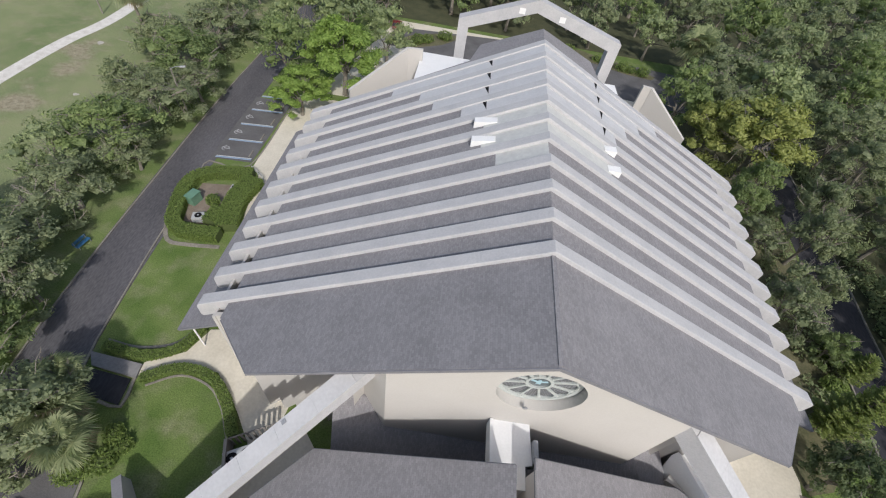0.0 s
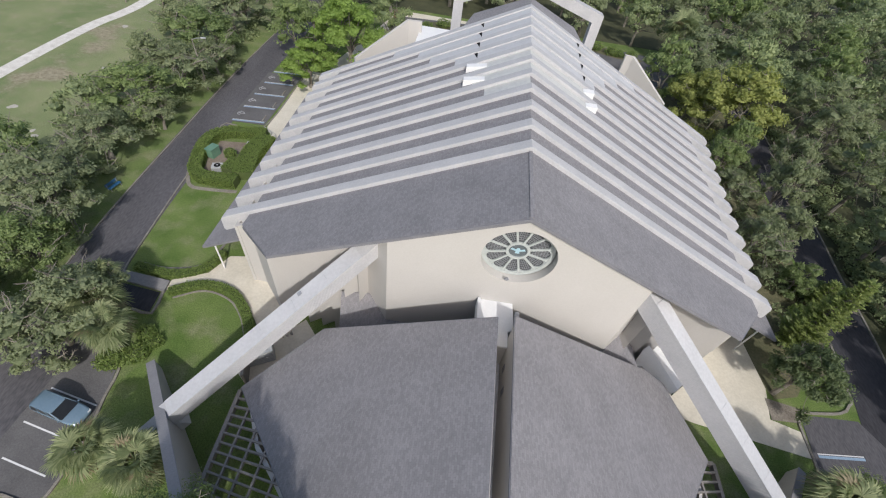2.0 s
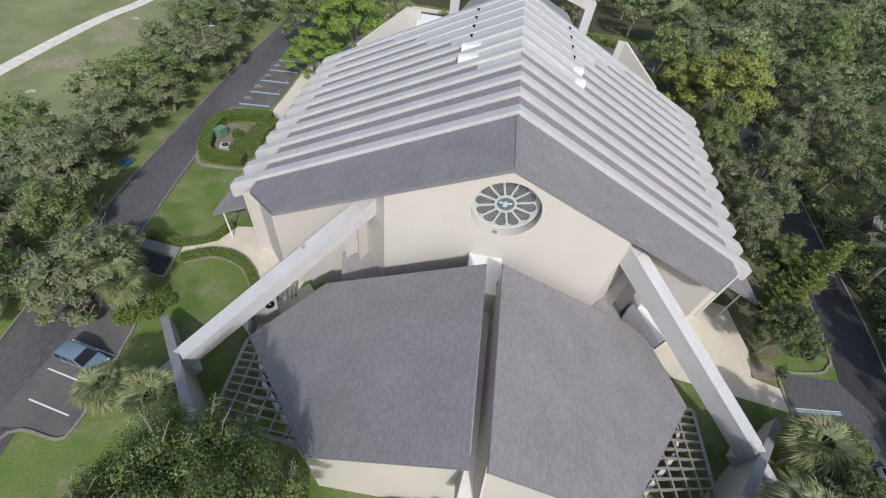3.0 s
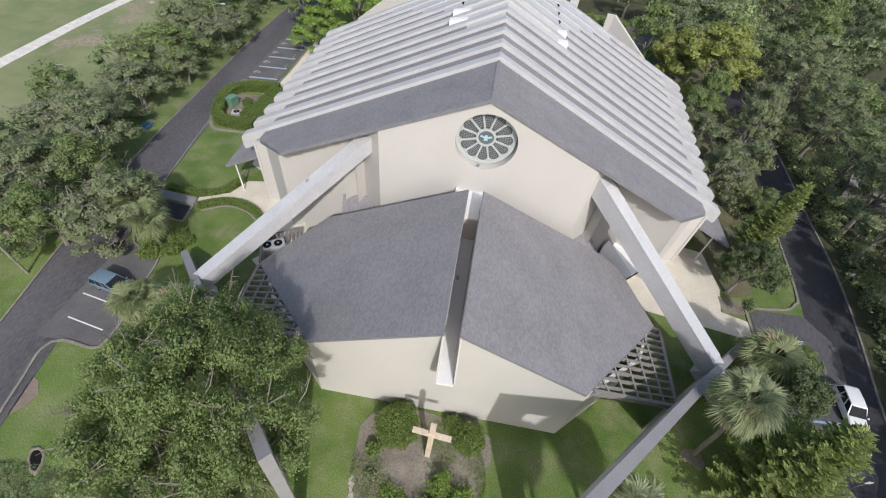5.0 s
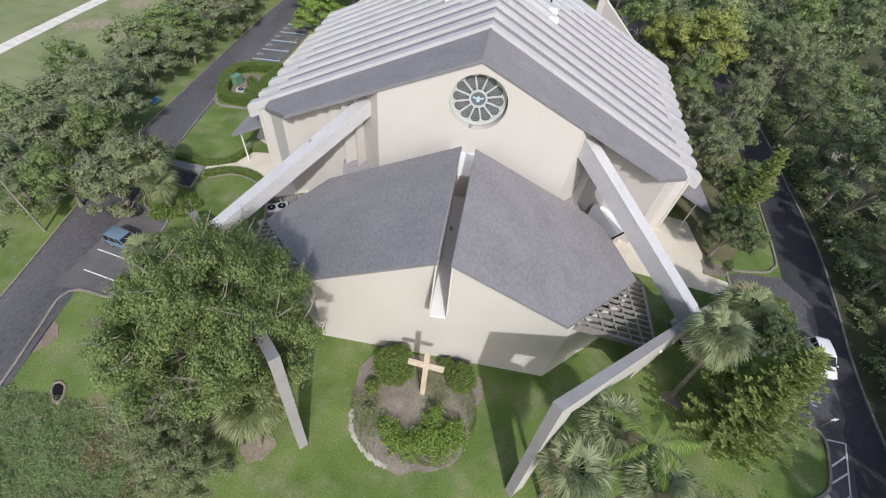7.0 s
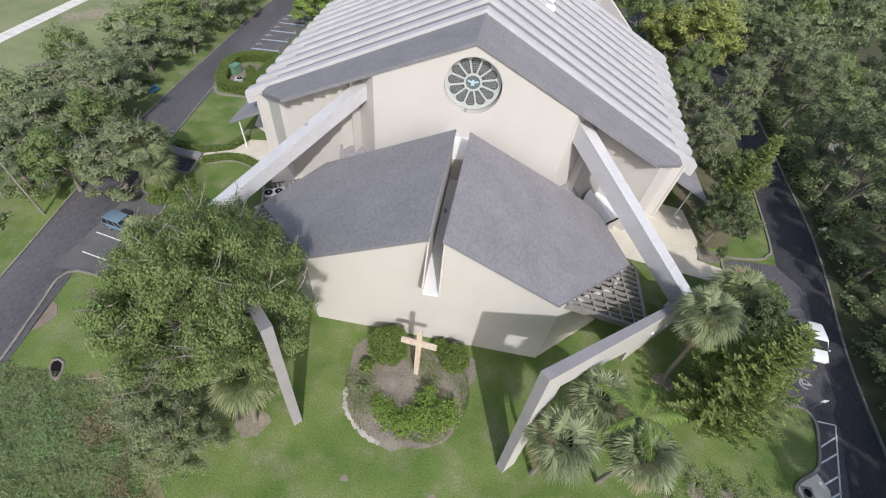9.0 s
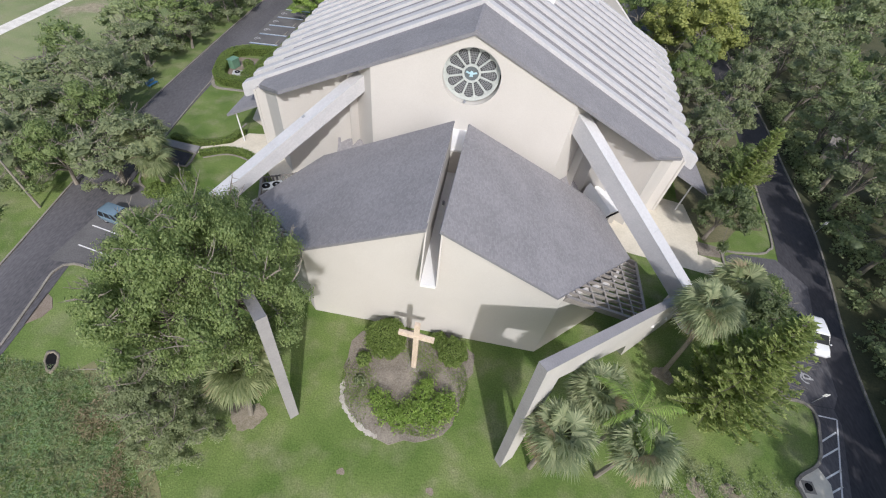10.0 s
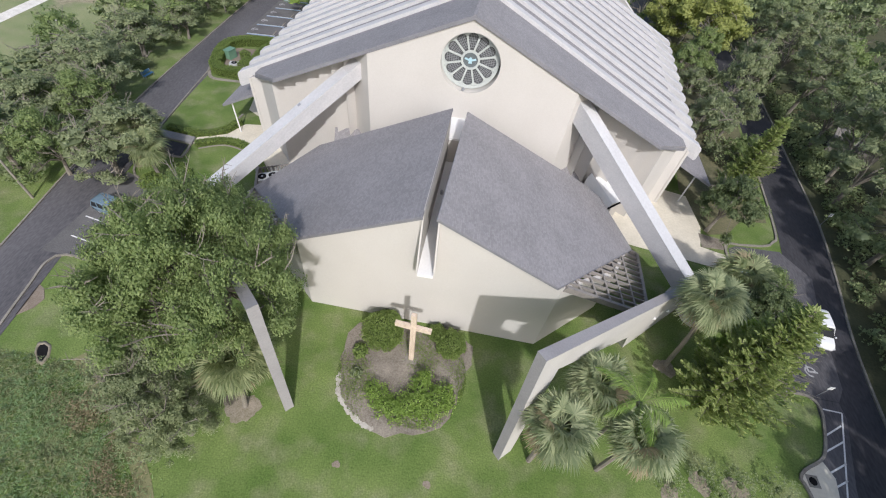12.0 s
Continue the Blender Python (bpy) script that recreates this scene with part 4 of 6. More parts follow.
    # scupper: two splayed cheeks and a narrow bright floor that widens to the tip
    for sx, xo, xt, xi in ((-1, -1.3, -1.3, -1.3), (1, -0.24, -0.08, -0.24)):
        bm = bmesh.new()
        pts = [Vector((xo, -17.2, 14.0)), Vector((xo, -18.3, 14.35)), Vector((xt, -19.9, 10.05)), Vector((xt, -19.9, 9.55)), Vector((xi, -17.2, 9.2))]
        lo = [bm.verts.new(q) for q in pts]
        hi = [bm.verts.new(q + Vector((sx * 0.12, 0, 0))) for q in pts]
        bm.faces.new(lo)
        bm.faces.new(hi[::-1])
        for i in range(5):
            bm.faces.new((lo[i], hi[i], hi[(i + 1) % 5], lo[(i + 1) % 5]))
        part("spout_cheek", bm, STUCCO, chapel)
    bm = bmesh.new()
    prism(bm, [(-1.2, -12.2), (-1.3, -18.0), (-1.3, -19.95), (-0.08, -19.95), (-0.24, -18.0), (0.02, -12.2)], lambda x, y: 9.1 - (y + 12.2) * 0.045, lambda x, y: 9.36 - (y + 12.2) * 0.045)
    part("spout", bm, WHITE, chapel, "white scupper spout over the front wall")
    bm = bmesh.new()
    cylinder(bm, -0.75, -10.0, 9.25, 9.7, 0.12, 14)
    part("vent_pipe", bm, GREYMETAL, chapel)
    for y in (-6.1, -7.9):
        bm = bmesh.new()
        x = 0.38 + (y + 4.0) * 0.0437
        box(bm, x - 0.03, x + 0.05, y - 0.22, y + 0.22, 10.4, 11.3, None, 0.01)
        part("vent_slot", bm, FASCIA, chapel, "dark louvred slot in the gutter cheek")
    # low connecting roof
    bm = bmesh.new()
    prism(bm, [(-13.6, -4.6), (-11, -4.6), (11, -4.6), (12.2, -4.6), (12.8, -2.35), (15.4, -1.6), (14.2, 1.8), (11, 1.8), (-11, 1.8), (-14.6, 1.4)], lambda x, y: 3.0, lambda x, y: 6.8 - 0.35 * max(0.0, x - 11) - 0.55 * max(0.0, 1.4 - y))
    part("link_roof", bm, SHINGLE, chapel, "low grey roof linking chapel and church")
    bm = bmesh.new()
    prism(bm, [(-13.2, -4.4), (12.0, -4.4), (13.4, 1.0), (-13.4, 1.0)], 0, 3.0)
    part("link_block", bm, STUCCO, chapel)


build_chapel()


# ---------------------------------------------------------------- buttresses
def buttress(s):
    b = thing("concrete_buttress", "white concrete flying buttress with a bent leg on the lawn", "buttress", "flying buttresses")
    J = Vector((-25.5, -11.0, 4.6)) if s < 0 else Vector((24.8, -11.3, 4.6))
    T = Vector((-12.4, 0.2, 14.45)) if s < 0 else Vector((12.25, 0.1, 14.45))
    K = Vector((-9.75, -27.3, 13.9)) if s < 0 else Vector((6.9, -27.5, 14.2))
    tail = Vector((-30.6, -6.2, 1.8)) if s < 0 else Vector((30.6, -6.8, 1.6))
    Fp = Vector((-9.9, -28.2, 0)) if s < 0 else Vector((7.1, -29.1, 0))
    d = (J - T).normalized()
    bm = bmesh.new()
    beam(bm, T - d * 1.9, J + d * 0.5, 1.4, 1.45 if s < 0 else 1.9)
    part("arm", bm, FLUTED, b, "white fluted concrete raking beam")
    bm = bmesh.new()
    beam(bm, J + d * 0.4 - Vector((0, 0, 0.4)), J + d * 4.6 - Vector((0, 0, 0.5)), 1.1, 2.6)
    part("toe", bm, CONCRETE, b, "concrete toe running into the ground")
    side = d.cross(Vector((0, 0, 1))).normalized()
    up = side.cross(d).normalized()
    n = 6
    for k in range(n):
        p, q = T.lerp(J, k / n) + d * 0.012, T.lerp(J, (k + 1) / n) - d * (0.0 if k < n - 1 else 0.3)
        bm = bmesh.new()
        beam(bm, p + up * 0.05, q + up * 0.05, 1.44, 0.09)
        part("metal_cap", bm, METAL, b, "white metal capping sheet")
    if s < 0:
        bm = bmesh.new()
        c = T.lerp(J, 0.29) + up * 0.05
        beam(bm, c - d * 0.16 + up * 0.06 + side * 0.42, c + d * 0.2 + up * 0.06 + side * 0.42, 0.3, 0.1)
        part("vent", bm, GREYMETAL, b, "small grey vent in the capping")
    # thin bent blade: leg, sloping beam, and a wall that runs down to the tail
    h = Vector((tail.x - K.x, tail.y - K.y, 0))
    run = h.length
    h.normalize()
    w = Vector((-h.y, h.x, 0)) * 0.33

    def top(u):
        return K.lerp(tail, u)

    def ground_at(u):
        p = top(u)
        return Vector((p.x, p.y, 0))

    outline = [Fp, K, tail, ground_at(1.0), ground_at(0.50), top(0.45) - Vector((0, 0, 3.6 if s < 0 else 5.0)), top(0.085) - Vector((0, 0, 2.6 if s < 0 else 3.0)), Fp + h * (0.5 if s < 0 else 1.3)]
    bm = bmesh.new()
    sides = [[bm.verts.new(p - w) for p in outline], [bm.verts.new(p + w) for p in outline]]
    bm.faces.new(sides[0])
    bm.faces.new(sides[1][::-1])
    for i in range(len(outline)):
        j = (i + 1) % len(outline)
        bm.faces.new((sides[0][i], sides[1][i], sides[1][j], sides[0][j]))
    bmesh.ops.bevel(bm, geom=bm.edges[:], offset=0.025, segments=1, affect="EDGES")
    part("blade", bm, BLADE, b, "thin concrete blade that bends down to the lawn")
    bm = bmesh.new()
    cap = w * 1.09
    line = [Fp + Vector((0, 0, 0.02)), K, tail]
    e0 = (K - Fp).normalized()
    e1 = (tail - K).normalized()
    n0 = (e0 * h.dot(e0) - h).normalized()
    n1 = (Vector((0, 0, 1)) - e1 * e1.z).normalized()
    offs = [n0 * 0.05, (n0 + n1).normalized() * 0.06, n1 * 0.05]
    sweep(bm, None, [[q - cap - o * 0.6, q + cap - o * 0.6, q + cap + o, q - cap + o] for q, o in zip(line, offs)])
    part("coping", bm, COPING, b, "grey weathered coping along the blade's edge")
    for u in (0.56, 0.66):
        bm = bmesh.new()
        p = top(u) - Vector((0, 0, 3.2)) + w * (1.1 if s < 0 else -1.1)
        box(bm, -0.12, 0.12, -0.12, 0.12, -0.1, 0.1, Matrix.Translation(p), 0.02)
        part("wall_lamp", bm, WHITE, b, "small pale wall lamp")
    return b


buttress(-1)
buttress(1)


# ---------------------------------------------------------------- trellises
def trellis(s):
    t = thing("trellis", "taupe timber lattice filling the cut roof corner", "trellis", "corner trellises")
    if s < 0:
        A, Bc, Cc, A2, C2 = (-20.6, -8.4), (-20.2, -16.0), (-11.9, -17.6), (-20.45, -8.4), (-11.55, -18.0)
    else:
        A, Bc, Cc, A2, C2 = (20.3, -8.2), (19.7, -16.2), (10.5, -18.4), (19.35, -8.4), (9.9, -18.75)
    z = lambda x, y: chapel_z(x, y) - 0.05

    def bar(p, q, name="slat", w=0.14, d=0.36):
        bm = bmesh.new()
        beam(bm, (p[0], p[1], z(*p)), (q[0], q[1], z(*q)), w, d)
        part(name, bm, TRELLIS, t)

    bar(A, Bc, "edge_beam", 0.3, 0.55)
    bar(Bc, Cc, "edge_beam", 0.3, 0.55)
    bar(A, A2, "edge_beam", 0.3, 0.5)
    lerp = lambda a, b, u: (a[0] + (b[0] - a[0]) * u, a[1] + (b[1] - a[1]) * u)
    n = 11
    for k in range(1, n):
        u = k / n
        bar(lerp(A, Bc, u), lerp(A2, C2, u))
    for k in range(1, 6):
        u = k / 6
        bar(lerp(Bc, Cc, u), lerp(A2, C2, u), "cross_slat", 0.14, 0.32)
    bm = bmesh.new()
    beam(bm, (Bc[0], Bc[1], 0), (Bc[0] + 0.001, Bc[1], z(*Bc) - 0.3), 0.3, 0.3)
    part("post", bm, TRELLIS, t)
    return t


trellis(-1)
trellis(1)


# ---------------------------------------------------------------- cross and planting bed
def cross():
    c = thing("timber_cross", "raw timber cross standing in a mulch bed", "cross")
    c.location = (-1.0, -22.2, 0)
    m = Matrix.Rotation(radians(-6), 4, "Z")
    bm = bmesh.new()
    box(bm, -0.22, 0.22, -0.16, 0.16, 0, 7.6, m, 0.02)
    part("upright", bm, TIMBER, c)
    bm = bmesh.new()
    box(bm, -1.5, 1.5, -0.22, 0.12, 5.55, 6.0, m, 0.02)
    part("crossbar", bm, TIMBER, c)
    bm = bmesh.new()
    box(bm, -0.55, 0.55, -0.45, 0.4, 0.0, 0.1, m, 0.02)
    part("footing", bm, KERB, c, "low concrete footing")


cross()
bed_line = smooth_line([Vector(p) for p in [(-7.2, -23.6), (-6.4, -26.2), (-3.4, -28.7), (0.6, -28.6), (3.2, -26.2), (4.3, -21.5), (3.6, -18.9), (-1, -18.6), (-6.2, -19.2), (-7.2, -23.6)]], 0.6)
slab("planting_bed", [(p.x + 0.22 * math.sin(i * 0.7) + 0.12 * math.sin(i * 2.3), p.y + 0.2 * math.sin(i * 0.9 + 1) + 0.12 * math.sin(i * 1.9)) for i, p in enumerate(bed_line[:-1])], BED, -0.1, 0.06, "brown mulch planting bed at the chapel wall", "planting bed")


def shrub(name, label, blobs, mat, leaf, per, seed, category="shrub", ragged=0.22, core=0.7):
    """A low bush of leaves over a rounded core coloured as inner shade. blobs: x, y, radius, height."""
    rng = np.random.default_rng(seed)
    t = thing(name, label, category)
    bm = bmesh.new()
    pts = []
    for x, y, r, h in blobs:
        v = bmesh.ops.create_icosphere(bm, subdivisions=2, radius=1.0)["verts"]
        bmesh.ops.transform(bm, matrix=Matrix.Translation((x, y, h * 0.45)) @ Matrix.Diagonal((r * core, r * core, h * core * 0.53, 1)), verts=v)
        n = int(per * r * (r + h))
        d = rng.normal(size=(n, 3))
        d /= np.linalg.norm(d, axis=1, keepdims=True)
        sprig = rng.normal(size=(26, 3))
        sprig /= np.linalg.norm(sprig, axis=1, keepdims=True)
        lump = np.clip(d @ sprig.T, 0, 1) ** 26
        d *= rng.uniform(0.78, 1.06, (n, 1)) * (0.9 + ragged * lump.max(1, keepdims=True))
        p = d * np.array([r, r, h * 0.52]) + np.array([x, y, h * 0.48])
        pts.append(p[p[:, 2] > 0.02])
    bm.verts.ensure_lookup_table()
    for k in range(1, len(blobs)):
        bm.edges.new((bm.verts[0], bm.verts[42 * k]))
    part("core", bm, CORE, t, "solid core coloured dark as the inner shade")
    ob = new("foliage", quads_mesh("foliage", leaves_at(rng, np.concatenate(pts), leaf), mat))
    ob.parent = t
    return t


shrub("round_shrub", "rounded green shrub by the chapel wall", [(-3.9, -20.4, 1.9, 2.8)], LEAF_HEDGE, 0.085, 950, 3)
shrub("round_shrub", "rounded green shrub by the chapel wall", [(2.3, -20.6, 1.4, 2.2), (0.9, -19.5, 0.85, 1.4)], LEAF_HEDGE, 0.085, 950, 4)
shrub("low_shrub", "bright green spreading shrub in the bed", [(-3.2, -26.0, 0.75, 0.7), (-2.5, -26.7, 0.7, 0.7), (-1.6, -27.1, 0.8, 0.8), (-0.6, -26.6, 0.8, 0.9), (0.2, -26.0, 0.7, 1.1), (1.0, -26.6, 0.9, 0.9), (1.7, -25.8, 0.9, 1.2), (2.4, -25.0, 0.7, 1.0), (0.2, -24.7, 0.65, 1.2), (0.5, -23.9, 0.5, 1.2), (2.6, -25.9, 0.5, 0.6), (-3.8, -25.4, 0.45, 0.5)], LEAF_FRESH, 0.085, 860, 5, ragged=1.0, core=0.55)

def east_edge(y):
    """x of the wood's edge beside the east drive."""
    ys = [-75, -42, -22, -12, -2, 8, 22, 36, 72, 140, 200]
    xs = [38, 40.6, 43.1, 44.9, 47.8, 50.2, 52.2, 54.4, 58.5, 64, 70]
    return float(np.interp(y, ys, xs))


slab("rear_island", [(8, 94.6), (18, 92.8), (30, 88.0), (36, 87.2), (37.5, 89.0), (31, 92.5), (20, 97.0), (9, 98.4)], YARD, -0.1, 0.09, "planted island behind the church", "planting bed")
slab("rear_bed", [(-24, 84.4), (-20, 82.6), (-14, 86.4), (-9, 93.0), (-16, 92.0), (-22, 88.4)], YARD, -0.1, 0.09, "planted bed behind the church", "planting bed")
for k, blobs in enumerate(([(29.4, 89.9, 1.6, 1.8), (31.2, 89.4, 1.3, 1.5)], [(34.0, 88.9, 1.5, 1.9)], [(25.6, 91.6, 1.7, 1.8), (23.6, 92.6, 1.3, 1.4)], [(16.6, 95.0, 1.6, 1.6), (14.2, 95.8, 1.4, 1.5)], [(-19.4, 85.4, 1.7, 1.9), (-17.4, 86.8, 1.4, 1.6)], [(-13.6, 89.6, 1.7, 1.8)])):
    shrub("round_shrub", "loose green shrub in the planting behind the church", blobs, LEAF_HEDGE, 0.16, 130, 60 + k, ragged=0.4)

slab("service_pad", [(-24.2, -4.6), (-19.6, -8.4), (-14.6, -3.2), (-19.0, 1.6)], PAVING, -0.1, 0.056, "concrete pad behind the chapel", "pad")
# Shade from the trees south of the yard is in its ground colour.
slab("yard_east", [(31.0, 9.2), (32.0, 2.0), (32.6, 0.9), (35.4, 1.6), (38.0, 4.6), (41.6, 5.0), (44.6, 20), (47.2, 36), (51, 70), (38, 72), (35.0, 42), (32.6, 20)], YARD, -0.1, 0.025, "worn grass and leaf litter between church and drive, tree shade in its colour", "yard")


# ---------------------------------------------------------------- trees
def tree_field():
    rng = random.Random(5)
    big = broad_tree(10, 9.0, 12.0, LEAF_OAK, 0.085, 82, 15, 130, 130, low=0.44, drop=0.24, label="large live oak with bare twigs in its green crown")
    mid = broad_tree(16, 5.0, 8.5, LEAF_PALE, 0.085, 40, 10, 110, 80, low=0.3, label="lower live oak with a twiggy green crown")
    oak = [broad_tree(11, 5.0, 8.5, LEAF_OAK, 0.145, 28, 9, 36, 20, inner=1, label="live oak with a dense green crown"),
           broad_tree(12, 5.0, 8.0, LEAF_PALE, 0.15, 28, 8, 32, 50, inner=1, label="grey-green oak with an open twiggy crown"),
           broad_tree(13, 5.0, 9.0, LEAF_OAK, 0.16, 26, 9, 33, 30, inner=1, label="spreading oak with an uneven green crown")]
    dark = broad_tree(17, 5.0, 8.5, LEAF_DARK, 0.14, 40, 10, 46, 20, drop=0.5, label="dense dark glossy tree beside the walk")
    bright = broad_tree(14, 5.0, 9.5, LEAF_FRESH, 0.15, 50, 9, 40, drop=0.5, inner=2, label="bright green leafy tree beside the drive")
    yellow = broad_tree(15, 5.0, 9.0, LEAF_YELLOW, 0.15, 30, 9, 46, 20, inner=2, label="yellowing broad tree at the wood's edge")
    far = [broad_tree(21 + i, 5.0, 9.0, m, 0.21, 24, 7, 15, 14 if m is LEAF_PALE else 4, sprigs=0, inner=1, label="woodland tree in the mass of the wood") for i, m in enumerate((LEAF_WOOD, LEAF_PALE, LEAF_OAK, LEAF_WOOD, LEAF_PALE))]
    edge = [broad_tree(41 + i, 6.0, 16.0, m, 0.155, 36, 9, 26, 20, low=0.3, drop=0.5, sprigs=0, inner=2, label="tall tree at the edge of the wood") for i, m in enumerate((LEAF_WOOD, LEAF_PALE))]
    used = set()

    def put(t, x, y, r, h=None, own=5.0, tall=8.7, turn=None):
        s = r / own
        f = another if t in used else place
        used.add(t)
        f(t, x, y, rng.uniform(0, 6.28) if turn is None else turn, s, (h / tall) if h else s * rng.uniform(0.85, 1.05))

    big.matrix_basis = Matrix.Translation((-16.2, -23.4, 0)) @ Matrix.Diagonal((0.86, 1.05, 1.52, 1)) @ Matrix.Rotation(0.3, 4, "Z")
    put(mid, -18.4, -29.4, 4.4, 10.5)
    put(mid, -16.4, -31.2, 3.8, 8.0)
    # single trees that stand out
    for k, x, y, r, h in ((1, -38.4, -3.2, 6.0, 9.5), (2, -44.6, -6.5, 4.0, 8.5), (0, -53.6, 11.3, 6.6, 9.0), (1, -51.5, 0.0, 5.0, 9.0), (0, -50.5, -7.0, 5.0, 9.0), (2, -47.5, 3.0, 4.0, 7.5), (0, -48.8, 8.6, 4.4, 9.0),
                          (2, -54.5, 33.0, 6.6, 8.5), (0, -53.5, 22, 5.5, 8.0), (1, -53.6, 43.2, 6.0, 9), (2, -55.5, 55, 6.6, 9), (0, -56, 67, 7.0, 10), (1, -62, 60, 6.6, 9),
                          (1, 40.9, 24.6, 4.4, 10.0), (1, 37.4, 34.0, 4.4, 8.0), (0, 37.0, 40.0, 4.5, 9),
                          (2, 33.6, -9.6, 3.0, 6.0), (1, -39.8, -5.0, 4.6, 7.5), (0, 36.6, -33.6, 4.6, 11.0), (1, 43.6, -24.4, 3.8, 8.0), (0, -50.8, 30.5, 3.6, 7), (0, -51.2, 49, 4.0, 8)):
        put(oak[1 if x < -45 and k == 0 else k], x, y, r * (1.15 if x < -45 else 1.0), h)
    for k, x, y, r, h in ((0, -59, 3, 5.5, 8), (1, -57, -12, 6, 9), (2, -60, 16, 5, 8), (3, -58.5, 27, 5, 8), (4, -60, 45, 5, 8)):
        put(far[k], x, y, r, h)
    put(dark, 32.6, 1.6, 4.3, 9.4)
    put(dark, 31.2, -13.2, 4.0, 8.2)
    put(bright, 26.9, -18.0, 2.3, 7.6)
    put(bright, -29.2, 58.6, 8.6, 13)
    put(bright, -34.4, 50.0, 5.4, 8)
    put(yellow, 43.4, 53.0, 9.5, 15)
    put(yellow, 37.4, 58.0, 6.0, 11)
    put(oak[1], 46.5, 79.0, 10.0, 15)
    put(oak[1], 35.6, 20.6, 4.6, 10.2)
    put(oak[0], 41.0, 17.0, 3.0, 6)
    for x, y, r, h in ((44.2, 33.0, 4.6, 13), (48.0, 40.0, 4.6, 13), (40.4, 44.0, 4.6, 11), (42.0, 66.0, 6.0, 13)):
        put(rng.choice(oak[:2]), x, y, r, h)
    # woods east, north and beyond
    spots = []
    for y in range(-48, 150, 6):
        spots.append((east_edge(y) + (rng.uniform(3.2, 5.0) if y < 0 else rng.uniform(2.0, 3.4)), y + rng.uniform(-1.5, 1.5)))
    for i in range(420):
        x, y = rng.uniform(44, 135), rng.uniform(-55, 175)
        if x > east_edge(y) + 4:
            spots.append((x, y))
    for i in range(130):
        spots.append((rng.uniform(-75, 60), rng.uniform(100, 190)))
    for i in range(30):
        spots.append((rng.uniform(-64, -53), rng.uniform(70, 120)))
    for x, y in ((-24, 72), (-33, 76), (-40, 70), (-38, 88), (-28, 94), (22, 99), (36, 98), (34, 66), (40, 70), (50, 68), (40, 100), (14, 103), (46, 94), (-14, 103), (-4, 104), (-40, 60)):
        spots.append((x, y))
    kept = []
    for p in spots:
        rim = float(np.interp(p[1], [-55, -27, 4, 40, 206], [44, 50, 68, 77, 178]))
        near = 14.0 if p[0] > rim else 6.4 if p[0] < 72 and p[1] < 105 else 7.6 if p[0] < 95 else 10.0
        if all((p[0] - q[0]) ** 2 + (p[1] - q[1]) ** 2 > near ** 2 for q in kept):
            kept.append(p)
    kept = [q for q in kept if q[0] < float(np.interp(q[1], [-55, -27, 4, 40, 206], [56, 60, 76, 86, 190]))]
    for x, y in kept:
        if x < east_edge(y) + 8 and -30 < y < 60:
            put(rng.choice(edge), x, y, rng.uniform(5.4, 6.4), rng.uniform(13.5, 17) if y > -8 else rng.uniform(10, 13), 6.0, 16.0)
            continue
        put(rng.choice(far), x, y, *(rng.choice(((5.2, 10), (6.0, 12), (6.6, 13.5), (8.4, 16))) if x < 90 else (7.4, 14)))


tree_field()


def palm(seed, height, spread, fronds=34, lean=(0.0, 0.0), mat=LEAF_PALM, name="sabal_palm", label="fan palm with a shaggy grey-green head"):
    rng = np.random.default_rng(seed)
    t = thing(name, label, "palm tree")
    bm = bmesh.new()
    top = np.array([lean[0], lean[1], height])
    tube(bm, [(0, 0, -0.1), (0.1 + lean[0] * 0.4, 0.05 + lean[1] * 0.4, height * 0.5), top], [0.22, 0.18, 0.2], 8)
    part("trunk", bm, BARK, t)
    quads, dead = [], []
    for k in range(fronds):
        a = k * 2.39996 + rng.uniform(-0.3, 0.3)
        el = math.radians(56 - 108 * (k / fronds) ** 0.9 + rng.uniform(-9, 9))
        d = np.array([math.cos(a) * math.cos(el), math.sin(a) * math.cos(el), math.sin(el)])
        stem = spread * rng.uniform(0.28, 0.56)
        c = top + d * stem
        side = np.cross(d, [0, 0, 1.0])
        side /= np.linalg.norm(side)
        up = np.cross(side, d)
        roll = rng.uniform(-0.7, 0.7)
        side, up = side * math.cos(roll) + up * math.sin(roll), up * math.cos(roll) - side * math.sin(roll)
        bunch = quads if k < fronds * 0.84 and k % 17 != 11 else dead
        bunch.append(np.stack([top + side * 0.03, top - side * 0.03, c - side * 0.03, c + side * 0.03]))
        for j in range(33):
            b = math.radians(-118 + 236 * j / 32 + rng.uniform(-4, 4))
            ld = d * math.cos(b) + side * math.sin(b)
            ln = spread * 0.55 * (1 - 0.25 * abs(j - 16) / 16) * rng.uniform(0.85, 1.1)
            mid = c + ld * ln * 0.55 + up * 0.05
            end = c + ld * ln - np.array([0, 0, 0.30 * ln])
            wd = np.cross(ld, up) * 0.058
            bunch.append(np.stack([c, mid + wd, end, mid - wd]))
    ob = new("fronds", quads_mesh("fronds", np.array(quads), mat))
    ob.parent = t
    ob = new("dead_fronds", quads_mesh("dead_fronds", np.array(dead), DEAD))
    ob.parent = t
    tagged(ob, "dry tan hanging fronds")
    return t


